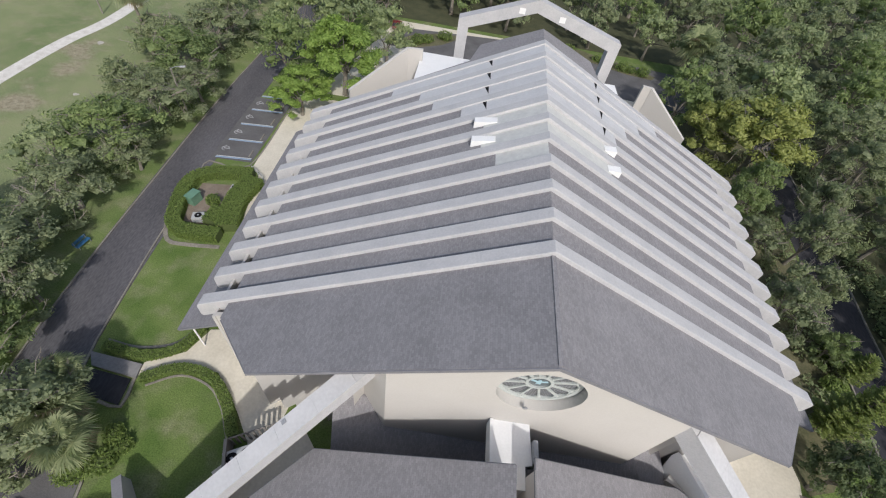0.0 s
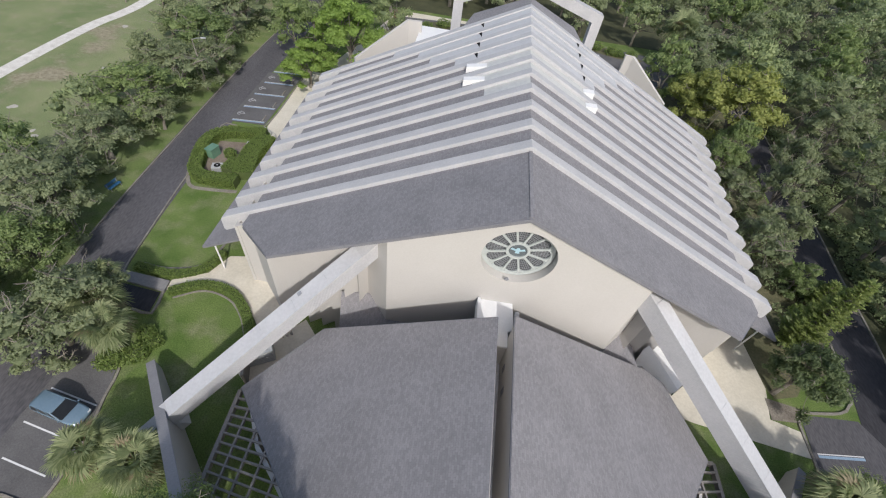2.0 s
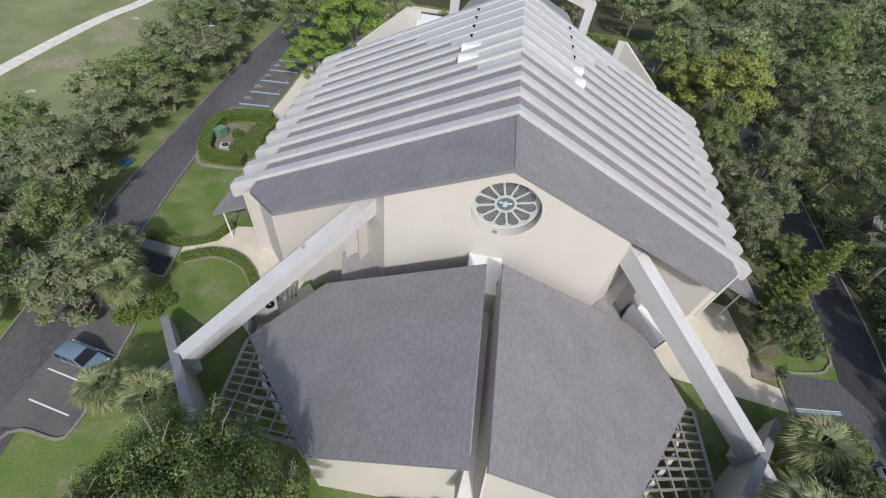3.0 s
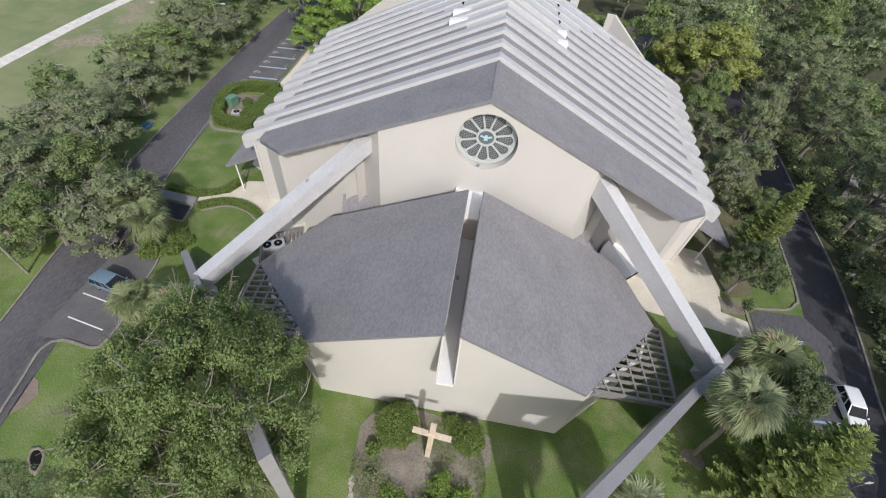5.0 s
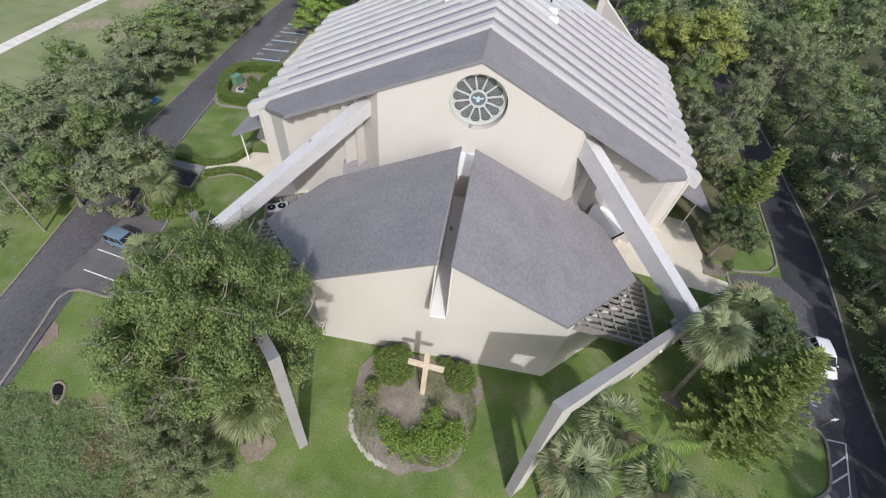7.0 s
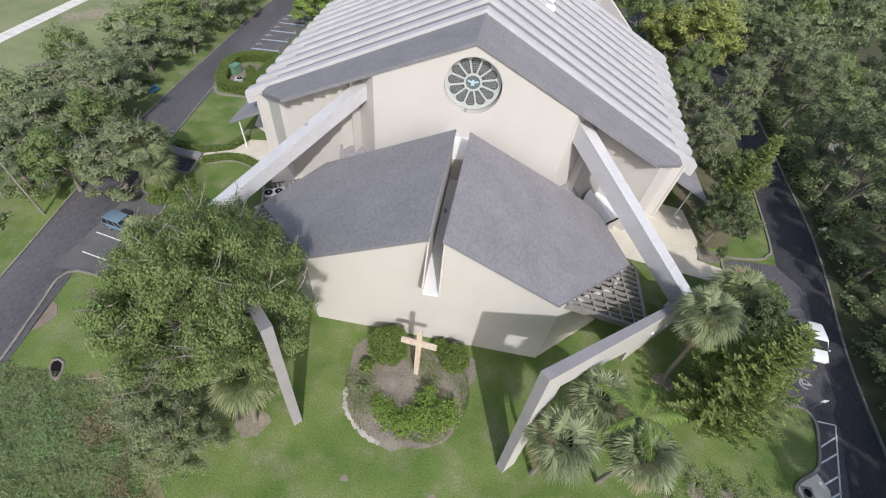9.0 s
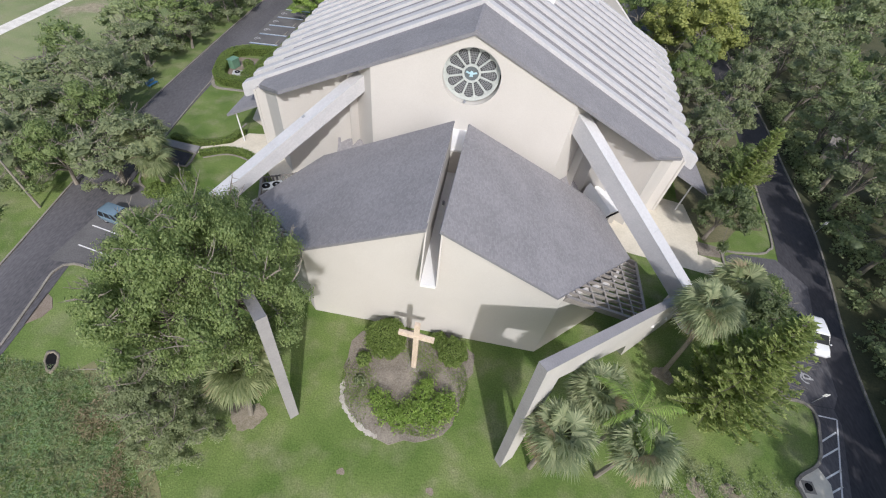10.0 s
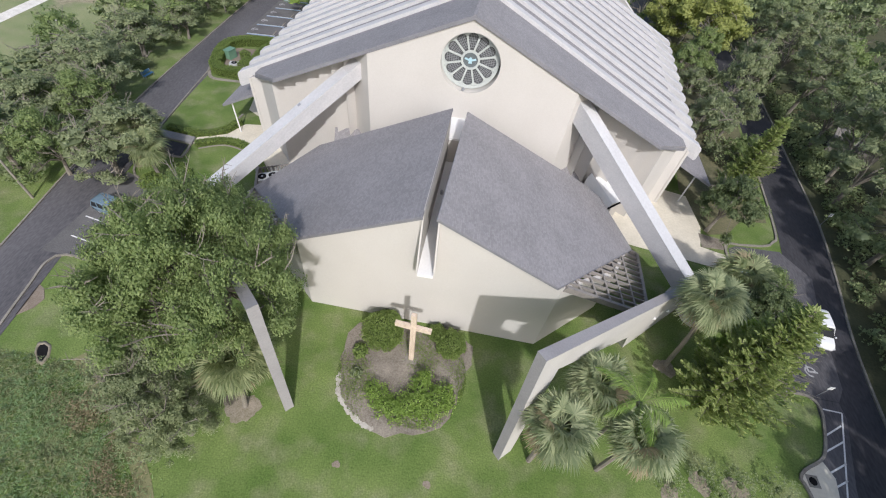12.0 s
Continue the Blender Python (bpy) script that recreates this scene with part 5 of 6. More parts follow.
p1, p2, p3 = palm(31, 4.6, 2.6, 46), palm(32, 5.0, 2.9, 68), palm(33, 8.6, 2.7, 72, mat=LEAF_PALM_GREY)
place(palm(34, 9.3, 2.9, 84, (-0.4, 1.3), LEAF_PALM_GREY, label="tall leaning fan palm with a full grey-green head"), 22.9, -18.5)
place(palm(36, 6.2, 3.0, 70, (0.45, 1.2), label="leaning fan palm with yellowing lower fronds"), -13.4, -28.6)
place(p2, 30.0, -10.2, 1, 1.05)
place(p3, 9.7, -29.0, 2, 0.97)
for t, x, y, r, s in ((p3, 15.1, -28.8, 3, 0.97), (p3, 12.6, -25.7, 4, 0.98), (p2, -36.8, -2.6, 5, 0.95), (p1, -38.4, -0.2, 0.7, 1.0),
                      (p2, -25.6, -14.6, 1.5, 0.9), (p1, -29.8, -14.2, 0.4, 0.95), (p1, 43.0, 88.0, 2, 2.0), (p3, -67.0, 62.0, 1.0, 1.25)):
    another(t, x, y, r, s)
place(p1, -34.6, -4.8, 2.5)


def feather_palm(seed, height, reach, fronds):
    """A palm with arching fronds of two rows of narrow leaflets."""
    rng = np.random.default_rng(seed)
    t = thing("feather_palm", "feathery bright green palm beside the concrete blade", "palm tree")
    bm = bmesh.new()
    tube(bm, [(0, 0, -0.1), (0.05, 0.1, height * 0.5), (0, 0, height)], [0.16, 0.13, 0.12], 8)
    part("trunk", bm, BARK, t)
    quads = []
    for k in range(fronds):
        a = k * 2.39996 + 0.1
        d = np.array([math.cos(a), math.sin(a), 0])
        side = np.array([-d[1], d[0], 0])
        rise = 1.15 - 0.8 * k / fronds
        long = reach * rng.uniform(0.75, 1.25)
        bend = rng.uniform(-0.35, 0.35)
        prev = None
        for j in range(61):
            u = j / 60
            p = np.array([0, 0, height]) + d * long * u + side * bend * u * u * long + np.array([0, 0, long * (rise * u - 0.95 * u * u)])
            if prev is not None:
                quads.append(np.stack([prev - side * 0.025, prev + side * 0.025, p + side * 0.025, p - side * 0.025]))
            if j > 8:
                ln = 1.05 * math.sin(math.pi * (0.12 + 0.82 * u)) * rng.uniform(0.75, 1.15)
                for sg in (-1, 1):
                    e = p + side * sg * ln * rng.uniform(0.45, 0.7) + d * 0.5 * ln - np.array([0, 0, rng.uniform(0.5, 0.9) * ln])
                    m = (p + e) / 2 + np.array([0, 0, 0.10])
                    w = d * 0.028
                    quads.append(np.stack([p, m + w, e, m - w]))
            prev = p
    ob = new("fronds", quads_mesh("fronds", np.array(quads), LEAF_BRIGHT))
    ob.parent = t
    return t


place(feather_palm(35, 9.6, 3.1, 8), 14.6, -27.0)


def pine(seed, height, spread, label, column=0.7, lean=(0.0, 0.0)):
    """A tiered pine: whorls of upturned branches, each with two rows of short needle sprigs."""
    rng = np.random.default_rng(seed)
    t = thing("column_pine", label, "pine tree")
    bm = bmesh.new()
    bow = np.array([lean[0], lean[1], 0.0]) / height
    root = tube(bm, [(0, 0, -0.1), bow * height * 0.5 + (0, 0, height * 0.5), bow * height + (0, 0, height)], [0.24, 0.14, 0.03], 7)
    quads = []
    tiers = int(height / 0.42)
    for k in range(tiers):
        u = (k + 1) / tiers
        z = 0.9 + (height - 1.0) * u
        full = spread * (1 - u) ** column + 0.3
        for j in range(9):
            if rng.uniform() < 0.2:
                continue
            r = full * rng.uniform(0.5, 1.12)
            a = j * math.tau / 9 + k * 0.45 + rng.uniform(-0.25, 0.25)
            d = np.array([math.cos(a), math.sin(a), 0.0])
            side = np.array([-d[1], d[0], 0])
            p = np.array([0, 0, z]) + bow * z
            sag = rng.uniform(-0.1, 0.12)
            at = lambda v: p + d * r * v + np.array([0, 0, r * (sag * v + 0.30 * v * v)])
            tube(bm, [at(0), at(0.55), at(1.0)], [0.035, 0.022, 0.008], 3, root)
            steps = max(4, int(r / 0.135))
            for i in range(steps):
                v = 0.12 + 0.88 * (i + 1) / steps
                c = at(v)
                ln = (0.18 + 0.29 * math.sin(math.pi * min(1.0, 0.25 + 0.75 * v))) * rng.uniform(0.75, 1.25)
                for sg in (-1, 1):
                    e = c + side * sg * ln + d * ln * 0.6 + np.array([0, 0, ln * rng.uniform(0.1, 0.9)]) + rng.normal(0, 0.38 * ln, 3)
                    m = (c + e) / 2
                    w = np.cross(e - c, [0, 0, 1.0])
                    w *= 0.13 / (np.linalg.norm(w) + 1e-9)
                    h = np.array([0, 0, 0.09])
                    quads.append(np.stack([c, m - w, e, m + w]))
                    quads.append(np.stack([c, m - h, e, m + h]))
    for k in range(int(height * 2)):
        a, z = rng.uniform(-1.2, 1.6), height * rng.uniform(0.25, 0.8)
        r = spread * (1 - z / height) ** column + 0.7
        d = Vector((math.cos(a), math.sin(a), 0.35))
        o = Vector((bow[0] * z, bow[1] * z, z))
        e = o + d * r
        tube(bm, [o, o.lerp(e, 0.6), e], [0.03, 0.022, 0.008], 3, root)
        tube(bm, [o.lerp(e, 0.75), e + Vector(rng.normal(0, 0.35, 3))], [0.018, 0.008], 3, root)
    part("trunk", bm, BARK, t)
    ob = new("needles", quads_mesh("needles", np.array(quads), LEAF_PINE))
    ob.parent = t
    return t


place(pine(51, 12.6, 2.4, "tall column pine beside the east drive"), 36.3, 8.0)
place(pine(52, 13.2, 4.5, "broad green pine with upturned branches on the lawn", 0.75, (0.6, 2.0)), 25.6, -22.2)
place(pine(53, 5.0, 2.2, "young column pine at the lawn edge"), 43.0, 15.0)


# ---------------------------------------------------------------- hedges
def hedge(line, half, height, seed, label, leaf=0.11):
    rng = np.random.default_rng(seed)
    t = thing("hedge", label, "hedge")
    ln = smooth_line([Vector(p) for p in line], 0.7)
    # Solid dark filling paints the shade inside the hedge.
    bm = bmesh.new()
    ribbon(bm, ln, half * 0.86, 0, height * 0.93)
    part("core", bm, CORE, t, "solid core coloured dark as the inner shade")
    pts = []
    for a, b in zip(ln, ln[1:]):
        d = b - a
        n = int(d.length * (half * 2 + height * 2) * 150)
        u = rng.uniform(size=n)
        sd = np.array([-d.y, d.x]) / d.length
        per = rng.uniform(-(half + height), half + height, n)
        off = np.clip(per, -half, half)
        z = np.where(np.abs(per) > half, height - (np.abs(per) - half), height) + rng.normal(0, 0.05, n)
        xy = np.array([a.x, a.y]) + u[:, None] * np.array([d.x, d.y]) + (off + rng.normal(0, 0.05, n))[:, None] * sd
        pts.append(np.column_stack([xy, z]))
    ob = new("foliage", quads_mesh("foliage", leaves_at(rng, np.concatenate(pts), leaf, 1.3), LEAF_HEDGE))
    ob.parent = t


hedge([(-35.6, 32.6), (-41.2, 31.4), (-42.9, 29.0), (-42.2, 24.4), (-40.4, 20.8), (-35.0, 20.6)], 0.8, 1.3, 41, "clipped green hedge round the service boxes")
hedge([(-37.2, 22.4), (-36.8, 25.0)], 0.9, 1.25, 45, "rounded green hedge inside the yard")
hedge([(-34.6, 22.0), (-35.6, 27.0), (-34.8, 31.4)], 1.3, 1.4, 42, "clipped green hedge beside the walk")
hedge([(-39.4, 4.9), (-35.0, 4.5), (-32.2, 5.9), (-31.2, 8.6)], 0.42, 0.6, 43, "low clipped hedge along the walk")
hedge([(-34.2, 2.2), (-31.4, 3.7), (-28.0, 3.4), (-25.4, 1.2), (-23.6, -1.6)], 0.42, 0.6, 44, "low clipped hedge curving along the walk")


# ---------------------------------------------------------------- vehicles
def loft(bm, sections):
    """Rounded shell through upright sections: x, half width, bottom, top, corner rounding."""
    rings = []
    for x, hw, z0, z1, c in sections:
        ring = []
        for sy, sz, start in ((1, -1, -90), (1, 1, 0), (-1, 1, 90), (-1, -1, 180)):
            for k in range(4):
                t = radians(start + 30 * k)
                ring.append((x, sy * (hw - c) + math.cos(t) * c, (z1 - c if sz > 0 else z0 + c) + math.sin(t) * c))
        rings.append(ring)
    sweep(bm, None, rings)


def car(x, y, turn, length, width, height, mat, label, boxy=False):
    c = thing("car", label, "car")
    L, W = length / 2, width / 2
    belt = 0.58 * height
    end = 0.42 if boxy else 0.34
    bm = bmesh.new()
    loft(bm, [(-L, W * 0.78, 0.38, belt * 0.82, 0.08), (-L + 0.12, W * 0.94, 0.26, belt * 0.98, 0.12), (-L * 0.6, W, 0.22, belt, 0.14), (0, W, 0.22, belt, 0.14), (L * end, W, 0.22, belt * 0.98, 0.14), (L * 0.72, W * 0.97, 0.24, belt * 0.88, 0.16), (L - 0.14, W * 0.86, 0.28, belt * 0.74, 0.16), (L, W * 0.62, 0.36, belt * 0.6, 0.1)])
    part("body", bm, mat, c, smooth=True)
    glassm = material("dark car glass", (0.012, 0.014, 0.017), (0.02, 0.023, 0.027), 2, 0.3)
    glassm.node_tree.nodes["Principled BSDF"].inputs["Specular IOR Level"].default_value = 0.25
    r0, r1 = (-L * 0.94, -L * 0.82) if boxy else (-L * 0.92, -L * 0.66)
    f0, f1 = (L * 0.46, L * 0.10) if boxy else (L * 0.36, -L * 0.02)
    zt = height * 0.965
    wt = W * 0.78

    def slab4(name, pts, m, thick, label=""):
        bm = bmesh.new()
        q = [Vector(v) for v in pts]
        n = (q[1] - q[0]).cross(q[2] - q[0]).normalized() * thick
        mid = sum(q, Vector()) / 4
        if n.dot(mid - Vector((0, 0, belt * 0.9))) < 0:
            n = -n
        lo = [bm.verts.new(v - n) for v in q]
        hi = [bm.verts.new(v + n) for v in q]
        bm.faces.new(lo[::-1])
        bm.faces.new(hi)
        for i in range(4):
            bm.faces.new((lo[i], lo[(i + 1) % 4], hi[(i + 1) % 4], hi[i]))
        return part(name, bm, m, c, label)

    wb = W * 0.93
    slab4("windscreen", [(f0, -wb * 0.94, belt), (f0, wb * 0.94, belt), (f1, wt * 0.92, zt), (f1, -wt * 0.92, zt)], glassm, 0.02)
    slab4("rear_window", [(r0, -wb * 0.94, belt), (r0, wb * 0.94, belt), (r1, wt * 0.92, zt), (r1, -wt * 0.92, zt)], glassm, 0.02)
    for s in (-1, 1):
        cuts = (0.02, 0.34, 0.68, 0.98)
        for u0, u1 in zip(cuts, cuts[1:]):
            lo0, lo1 = r0 + (f0 - r0) * u0, r0 + (f0 - r0) * (u1 - 0.03)
            hi0, hi1 = r1 + (f1 - r1) * u0, r1 + (f1 - r1) * (u1 - 0.03)
            slab4("side_window", [(lo0, s * wb, belt), (lo1, s * wb, belt), (hi1, s * wt, zt), (hi0, s * wt, zt)], glassm, 0.02)
            for xa, xb in ((lo1, hi1),) + (((lo0, hi0),) if u0 < 0.1 else ()):
                bm = bmesh.new()
                tube(bm, [(xa, s * wb, belt - 0.05), (xb, s * wt, zt)], [0.06, 0.05], 5)
                part("pillar", bm, mat, c)
    bm = bmesh.new()
    loft(bm, [(r1 - 0.1, wt * 0.86, zt - 0.04, height - 0.03, 0.02), (r1 + 0.1, wt + 0.03, zt - 0.05, height, 0.035), ((r1 + f1) / 2, wt + 0.04, zt - 0.05, height + 0.03, 0.035), (f1 - 0.15, wt + 0.03, zt - 0.05, height, 0.035), (f1 + 0.06, wt * 0.88, zt - 0.05, height - 0.04, 0.02)])
    part("roof", bm, mat, c, smooth=True)
    for s in (-1, 1):
        for px in (-L * 0.6, L * 0.62):
            wh = new("wheel")
            wh.parent = c
            bm = bmesh.new()
            cylinder(bm, 0, 0, -0.11, 0.11, 0.33, 20)
            bmesh.ops.bevel(bm, geom=[e for e in bm.edges if e.calc_face_angle(0) > 1], offset=0.04, segments=2, affect="EDGES")
            part("tyre", bm, DARK, wh)
            bm = bmesh.new()
            cylinder(bm, 0, 0, -0.115, 0.115, 0.2, 14)
            part("rim", bm, GREYMETAL, wh)
            wh.matrix_basis = Matrix.Translation((px, s * (W - 0.13), 0.33)) @ Matrix.Rotation(radians(90), 4, "X")
        bm = bmesh.new()
        box(bm, L - 0.3, L - 0.06, s * W * 0.66 - 0.17, s * W * 0.66 + 0.17, belt * 0.55, belt * 0.72, None, 0.03)
        part("headlight", bm, UNIT_PALE, c, "clear headlight")
        bm = bmesh.new()
        box(bm, -L - 0.01, -L + 0.12, s * W * 0.74 - 0.1, s * W * 0.74 + 0.1, belt * 0.6, belt * 0.9, None, 0.02)
        part("tail_light", bm, RED_LENS, c, "red tail light")
        bm = bmesh.new()
        box(bm, f0 - 0.2, f0 - 0.05, s * (W + 0.02) - 0.02, s * (W + 0.14) + 0.02, belt - 0.02, belt + 0.12, None, 0.03)
        part("wing_mirror", bm, mat, c)
    c.matrix_basis = Matrix.Translation((x, y, 0.03)) @ Matrix.Rotation(turn, 4, "Z")
    return c


UNIT_PALE = material("clear lens", (0.55, 0.56, 0.58), (0.7, 0.71, 0.72), 4, 0.1)
RED_LENS = material("red lens", (0.3, 0.01, 0.01), (0.45, 0.02, 0.02), 4, 0.2)
BLUE_PAINT = material("steel blue paint", (0.16, 0.24, 0.31), (0.20, 0.28, 0.35), 0.6, 0.25, metal=0.3)
WHITE_PAINT = material("white car paint", (0.68, 0.69, 0.70), (0.76, 0.77, 0.78), 0.6, 0.25)
car(-35.9, -10.95, radians(-11), 4.5, 1.8, 1.62, BLUE_PAINT, "steel blue estate car parked in the bay", True)
car(40.3, -11.7, radians(-97), 4.6, 1.8, 1.65, WHITE_PAINT, "white people carrier on the drive", True)


# ---------------------------------------------------------------- small things round the buildings
def plane_through(p, q, r):
    """The height over x and y of the plane through three points."""
    n = (Vector(q) - Vector(p)).cross(Vector(r) - Vector(p))
    return lambda x, y: p[2] - (n.x * (x - p[0]) + n.y * (y - p[1])) / n.z


def canopy():
    c = thing("entrance_canopy", "folded white metal canopy over the side door", "canopy")
    grey = plane_through((15.3, 0.95, 5.75), (17.58, -2.87, 5.0), (17.8, -2.7, 5.5))
    white = plane_through((17.23, 2.02, 5.35), (19.36, -1.33, 5.05), (17.8, -2.7, 5.5))
    bm = bmesh.new()
    prism(bm, [(15.3, 0.95), (14.4, -0.8), (17.58, -2.87), (17.8, -2.7), (15.6, 1.08)], lambda x, y: grey(x, y) - 0.18, grey)
    part("white_leaf", bm, WHITE, c, "bright white metal leaf")
    bm = bmesh.new()
    prism(bm, [(15.6, 1.08), (17.8, -2.7), (19.36, -1.33), (19.9, 0.2), (17.23, 2.02)], lambda x, y: white(x, y) - 0.18, white)
    part("white_leaf", bm, WHITE, c, "bright white metal leaf")
    bm = bmesh.new()
    beam(bm, (17.5, -2.95, 5.02), (19.4, -1.38, 5.07), 0.08, 0.3)
    part("drip_edge", bm, DARK, c)
    bm = bmesh.new()
    prism(bm, [(14.9, -0.9), (17.4, -2.2), (18.6, -1.3), (18.2, 0.4), (16.6, 1.2)], 0.0, 4.6)
    part("lobby_wall", bm, STUCCO, c)


def cooling_unit(x, y, turn, w, d, h, label):
    u = thing("cooling_unit", label, "air conditioner")
    bm = bmesh.new()
    box(bm, -w / 2, w / 2, -d / 2, d / 2, 0, h, None, 0.03)
    part("cabinet", bm, UNIT, u)
    n = 2 if w > 1.6 else 1
    for k in range(n):
        cx = (k - (n - 1) / 2) * w * 0.45
        bm = bmesh.new()
        cylinder(bm, cx, 0, h, h + 0.06, min(d, w / n) * 0.36, 18)
        f = part("fan_guard", bm, DARK, u, "round dark fan grille")
        bm = bmesh.new()
        cylinder(bm, cx, 0, h + 0.06, h + 0.09, 0.12, 10)
        part("fan_hub", bm, GREYMETAL, f)
    for k in range(6):
        bm = bmesh.new()
        box(bm, -w / 2 + 0.1, w / 2 - 0.1, -d / 2 - 0.03, -d / 2, 0.15 + k * (h - 0.3) / 6, 0.15 + (k + 0.5) * (h - 0.3) / 6)
        part("louvre", bm, GREYMETAL, u)
    u.matrix_basis = Matrix.Translation((x, y, 0.05)) @ Matrix.Rotation(turn, 4, "Z")


UNIT = material("grey enamel", (0.36, 0.37, 0.37), (0.46, 0.47, 0.47), 1.5, 0.5)
GREEN_BOX = material("green enamel", (0.10, 0.20, 0.14), (0.15, 0.27, 0.19), 1.5, 0.5)
canopy()
cooling_unit(-21.8, -3.4, radians(28), 2.6, 1.4, 1.9, "large grey cooling unit with two fans")
cooling_unit(-38.9, 23.2, radians(15), 1.5, 1.2, 0.8, "low grey service unit inside the hedge")
cooling_unit(-36.6, 29.4, radians(5), 1.7, 1.1, 0.7, "low grey service unit inside the hedge")


def screen_fence():
    f = thing("screen_fence", "taupe slatted fence round the cooling unit", "fence")
    for k in range(9):
        x, y = -23.2 + k * 0.42, -2.2 + k * 0.22
        bm = bmesh.new()
        box(bm, x - 0.14, x + 0.14, y - 0.04, y + 0.04, 0, 2.0, None, 0.01)
        part("slat", bm, TRELLIS, f)
    bm = bmesh.new()
    beam(bm, (-23.4, -2.25, 1.9), (-19.7, -0.3, 1.9), 0.1, 0.15)
    part("rail", bm, TRELLIS, f)
    bm = bmesh.new()
    beam(bm, (-23.4, -2.3, 2.2), (-22.0, -6.3, 2.2), 0.25, 2.2)
    part("side_panel", bm, TRELLIS, f)


screen_fence()


shrub("round_shrub", "clipped rounded bush inside the service hedge", [(-38.4, 26.2, 0.9, 1.7)], LEAF_HEDGE, 0.11, 380, 99)


def transformer():
    t = thing("transformer_box", "green enamel transformer box inside the hedge", "transformer")
    m = Matrix.Translation((-41.0, 26.2, 0)) @ Matrix.Rotation(radians(-15), 4, "Z")
    bm = bmesh.new()
    box(bm, -0.55, 0.55, -0.8, 0.8, 0, 1.4, m, 0.04)
    part("cabinet", bm, GREEN_BOX, t)
    bm = bmesh.new()
    box(bm, -0.62, 0.62, -0.87, 0.87, 1.4, 1.5, m, 0.03)
    part("lid", bm, GREEN_BOX, t, "pale green lid")


transformer()
slab("service_yard", [(-41.6, 22.6), (-36.6, 22.4), (-36.4, 30.6), (-41.8, 29.8)], MULCH, -0.1, 0.03, "bare earth service yard inside the hedge", "yard")
strip("hedge_edging", [(-43.9, 27.6), (-42.6, 22.2), (-41.0, 19.2), (-38.6, 18.9), (-34.6, 19.3)], 0.25, KERB, -0.1, 0.1, "pale stone edging round the hedge", "edging", 0.7)
strip("lawn_edging", [(-33.6, 1.7), (-31.4, 3.0), (-29.6, 3.1), (-27.4, 2.3), (-25.6, 0.5), (-24.4, -1.4), (-23.0, -3.0)], 0.1, KERB, -0.1, 0.08, "pale edging along the low hedge", "edging", 0.6)
strip("lawn_edging_north", [(-39.6, 5.6), (-36.4, 5.3), (-33.4, 6.1), (-32.2, 7.6), (-31.8, 10.6)], 0.14, KERB, -0.1, 0.09, "pale edging along the low hedge", "edging", 0.6)


def lamp_post(x, y, h, turn):
    l = thing("street_lamp", "pale concrete lamp post with a short arm", "street lamp")
    bm = bmesh.new()
    tube(bm, [(0, 0, -0.1), (0, 0, h * 0.6), (0, 0, h)], [0.13, 0.10, 0.07], 8)
    part("pole", bm, KERB, l)
    bm = bmesh.new()
    tube(bm, [(0, 0, h - 0.15), (0.7, 0, h + 0.1), (1.5, 0, h + 0.12)], [0.05, 0.05, 0.04], 6)
    part("arm", bm, GREYMETAL, l)
    bm = bmesh.new()
    box(bm, 1.3, 2.1, -0.18, 0.18, h + 0.05, h + 0.22, None, 0.05)
    part("lamp_head", bm, UNIT, l)
    l.matrix_basis = Matrix.Translation((x, y, 0)) @ Matrix.Rotation(turn, 4, "Z")


lamp_post(-50.6, 43.6, 8.6, radians(20))


def utility_pole(x, y, h):
    u = thing("utility_pole", "weathered grey timber pole beside the drive", "pole")
    bm = bmesh.new()
    tube(bm, [(0, 0, -0.1), (0.05, 0, h * 0.5), (0.1, 0.05, h)], [0.15, 0.12, 0.09], 8)
    part("shaft", bm, KERB, u)
    u.location = (x, y, 0)


utility_pole(-45.6, -10.9, 7.6)
utility_pole(-84.0, 73.5, 8.0)


def culvert():
    c = thing("culvert_mouth", "dark drain hole with a worn sandy rim in the lawn", "drain")
    m = Matrix.Translation((-31.5, -27.1, 0)) @ Matrix.Rotation(radians(40.7), 4, "Z")
    bm = bmesh.new()
    rings = []
    for k in range(25):
        t = k * math.tau / 24
        x, y = math.cos(t), math.sin(t)
        wob = 1 + 0.08 * math.sin(3 * t + 1) + 0.05 * math.sin(7 * t)
        rings.append([m @ Vector((x * r * wob, y * r * 2.2 * wob + (0.2 if r > 0.6 else 0), z)) for r, z in ((0.36, -0.6), (0.38, 0.07), (0.45, 0.10), (0.60, -0.03))])
    sweep(bm, None, rings, False)
    part("rim", bm, MULCH_RING, c, "worn sandy rim", smooth=True)
    bm = bmesh.new()
    cylinder(bm, 0, 0, 0.012, 0.045, 0.39, 20)
    bmesh.ops.transform(bm, matrix=m @ Matrix.Diagonal((1, 2.2, 1, 1)), verts=bm.verts)
    part("mouth", bm, DARK, c, "dark opening")


culvert()


def patch(name, x, y, r, mat, label, category, seed, h=0.05):
    rng = np.random.default_rng(seed)
    bm = bmesh.new()
    ph = rng.uniform(0, 6.28, 4)
    plan = []
    for k in range(36):
        a = k * math.tau / 36
        rr = r * (1 + 0.16 * math.sin(2 * a + ph[0]) + 0.12 * math.sin(3 * a + ph[1]) + 0.06 * math.sin(7 * a + ph[2]) + 0.05 * math.sin(13 * a + ph[3]))
        plan.append((x + math.cos(a) * rr, y + math.sin(a) * rr))
    prism(bm, plan, -0.05, h)
    return tagged(finish(name, bm, mat), label, category, kind="structure")


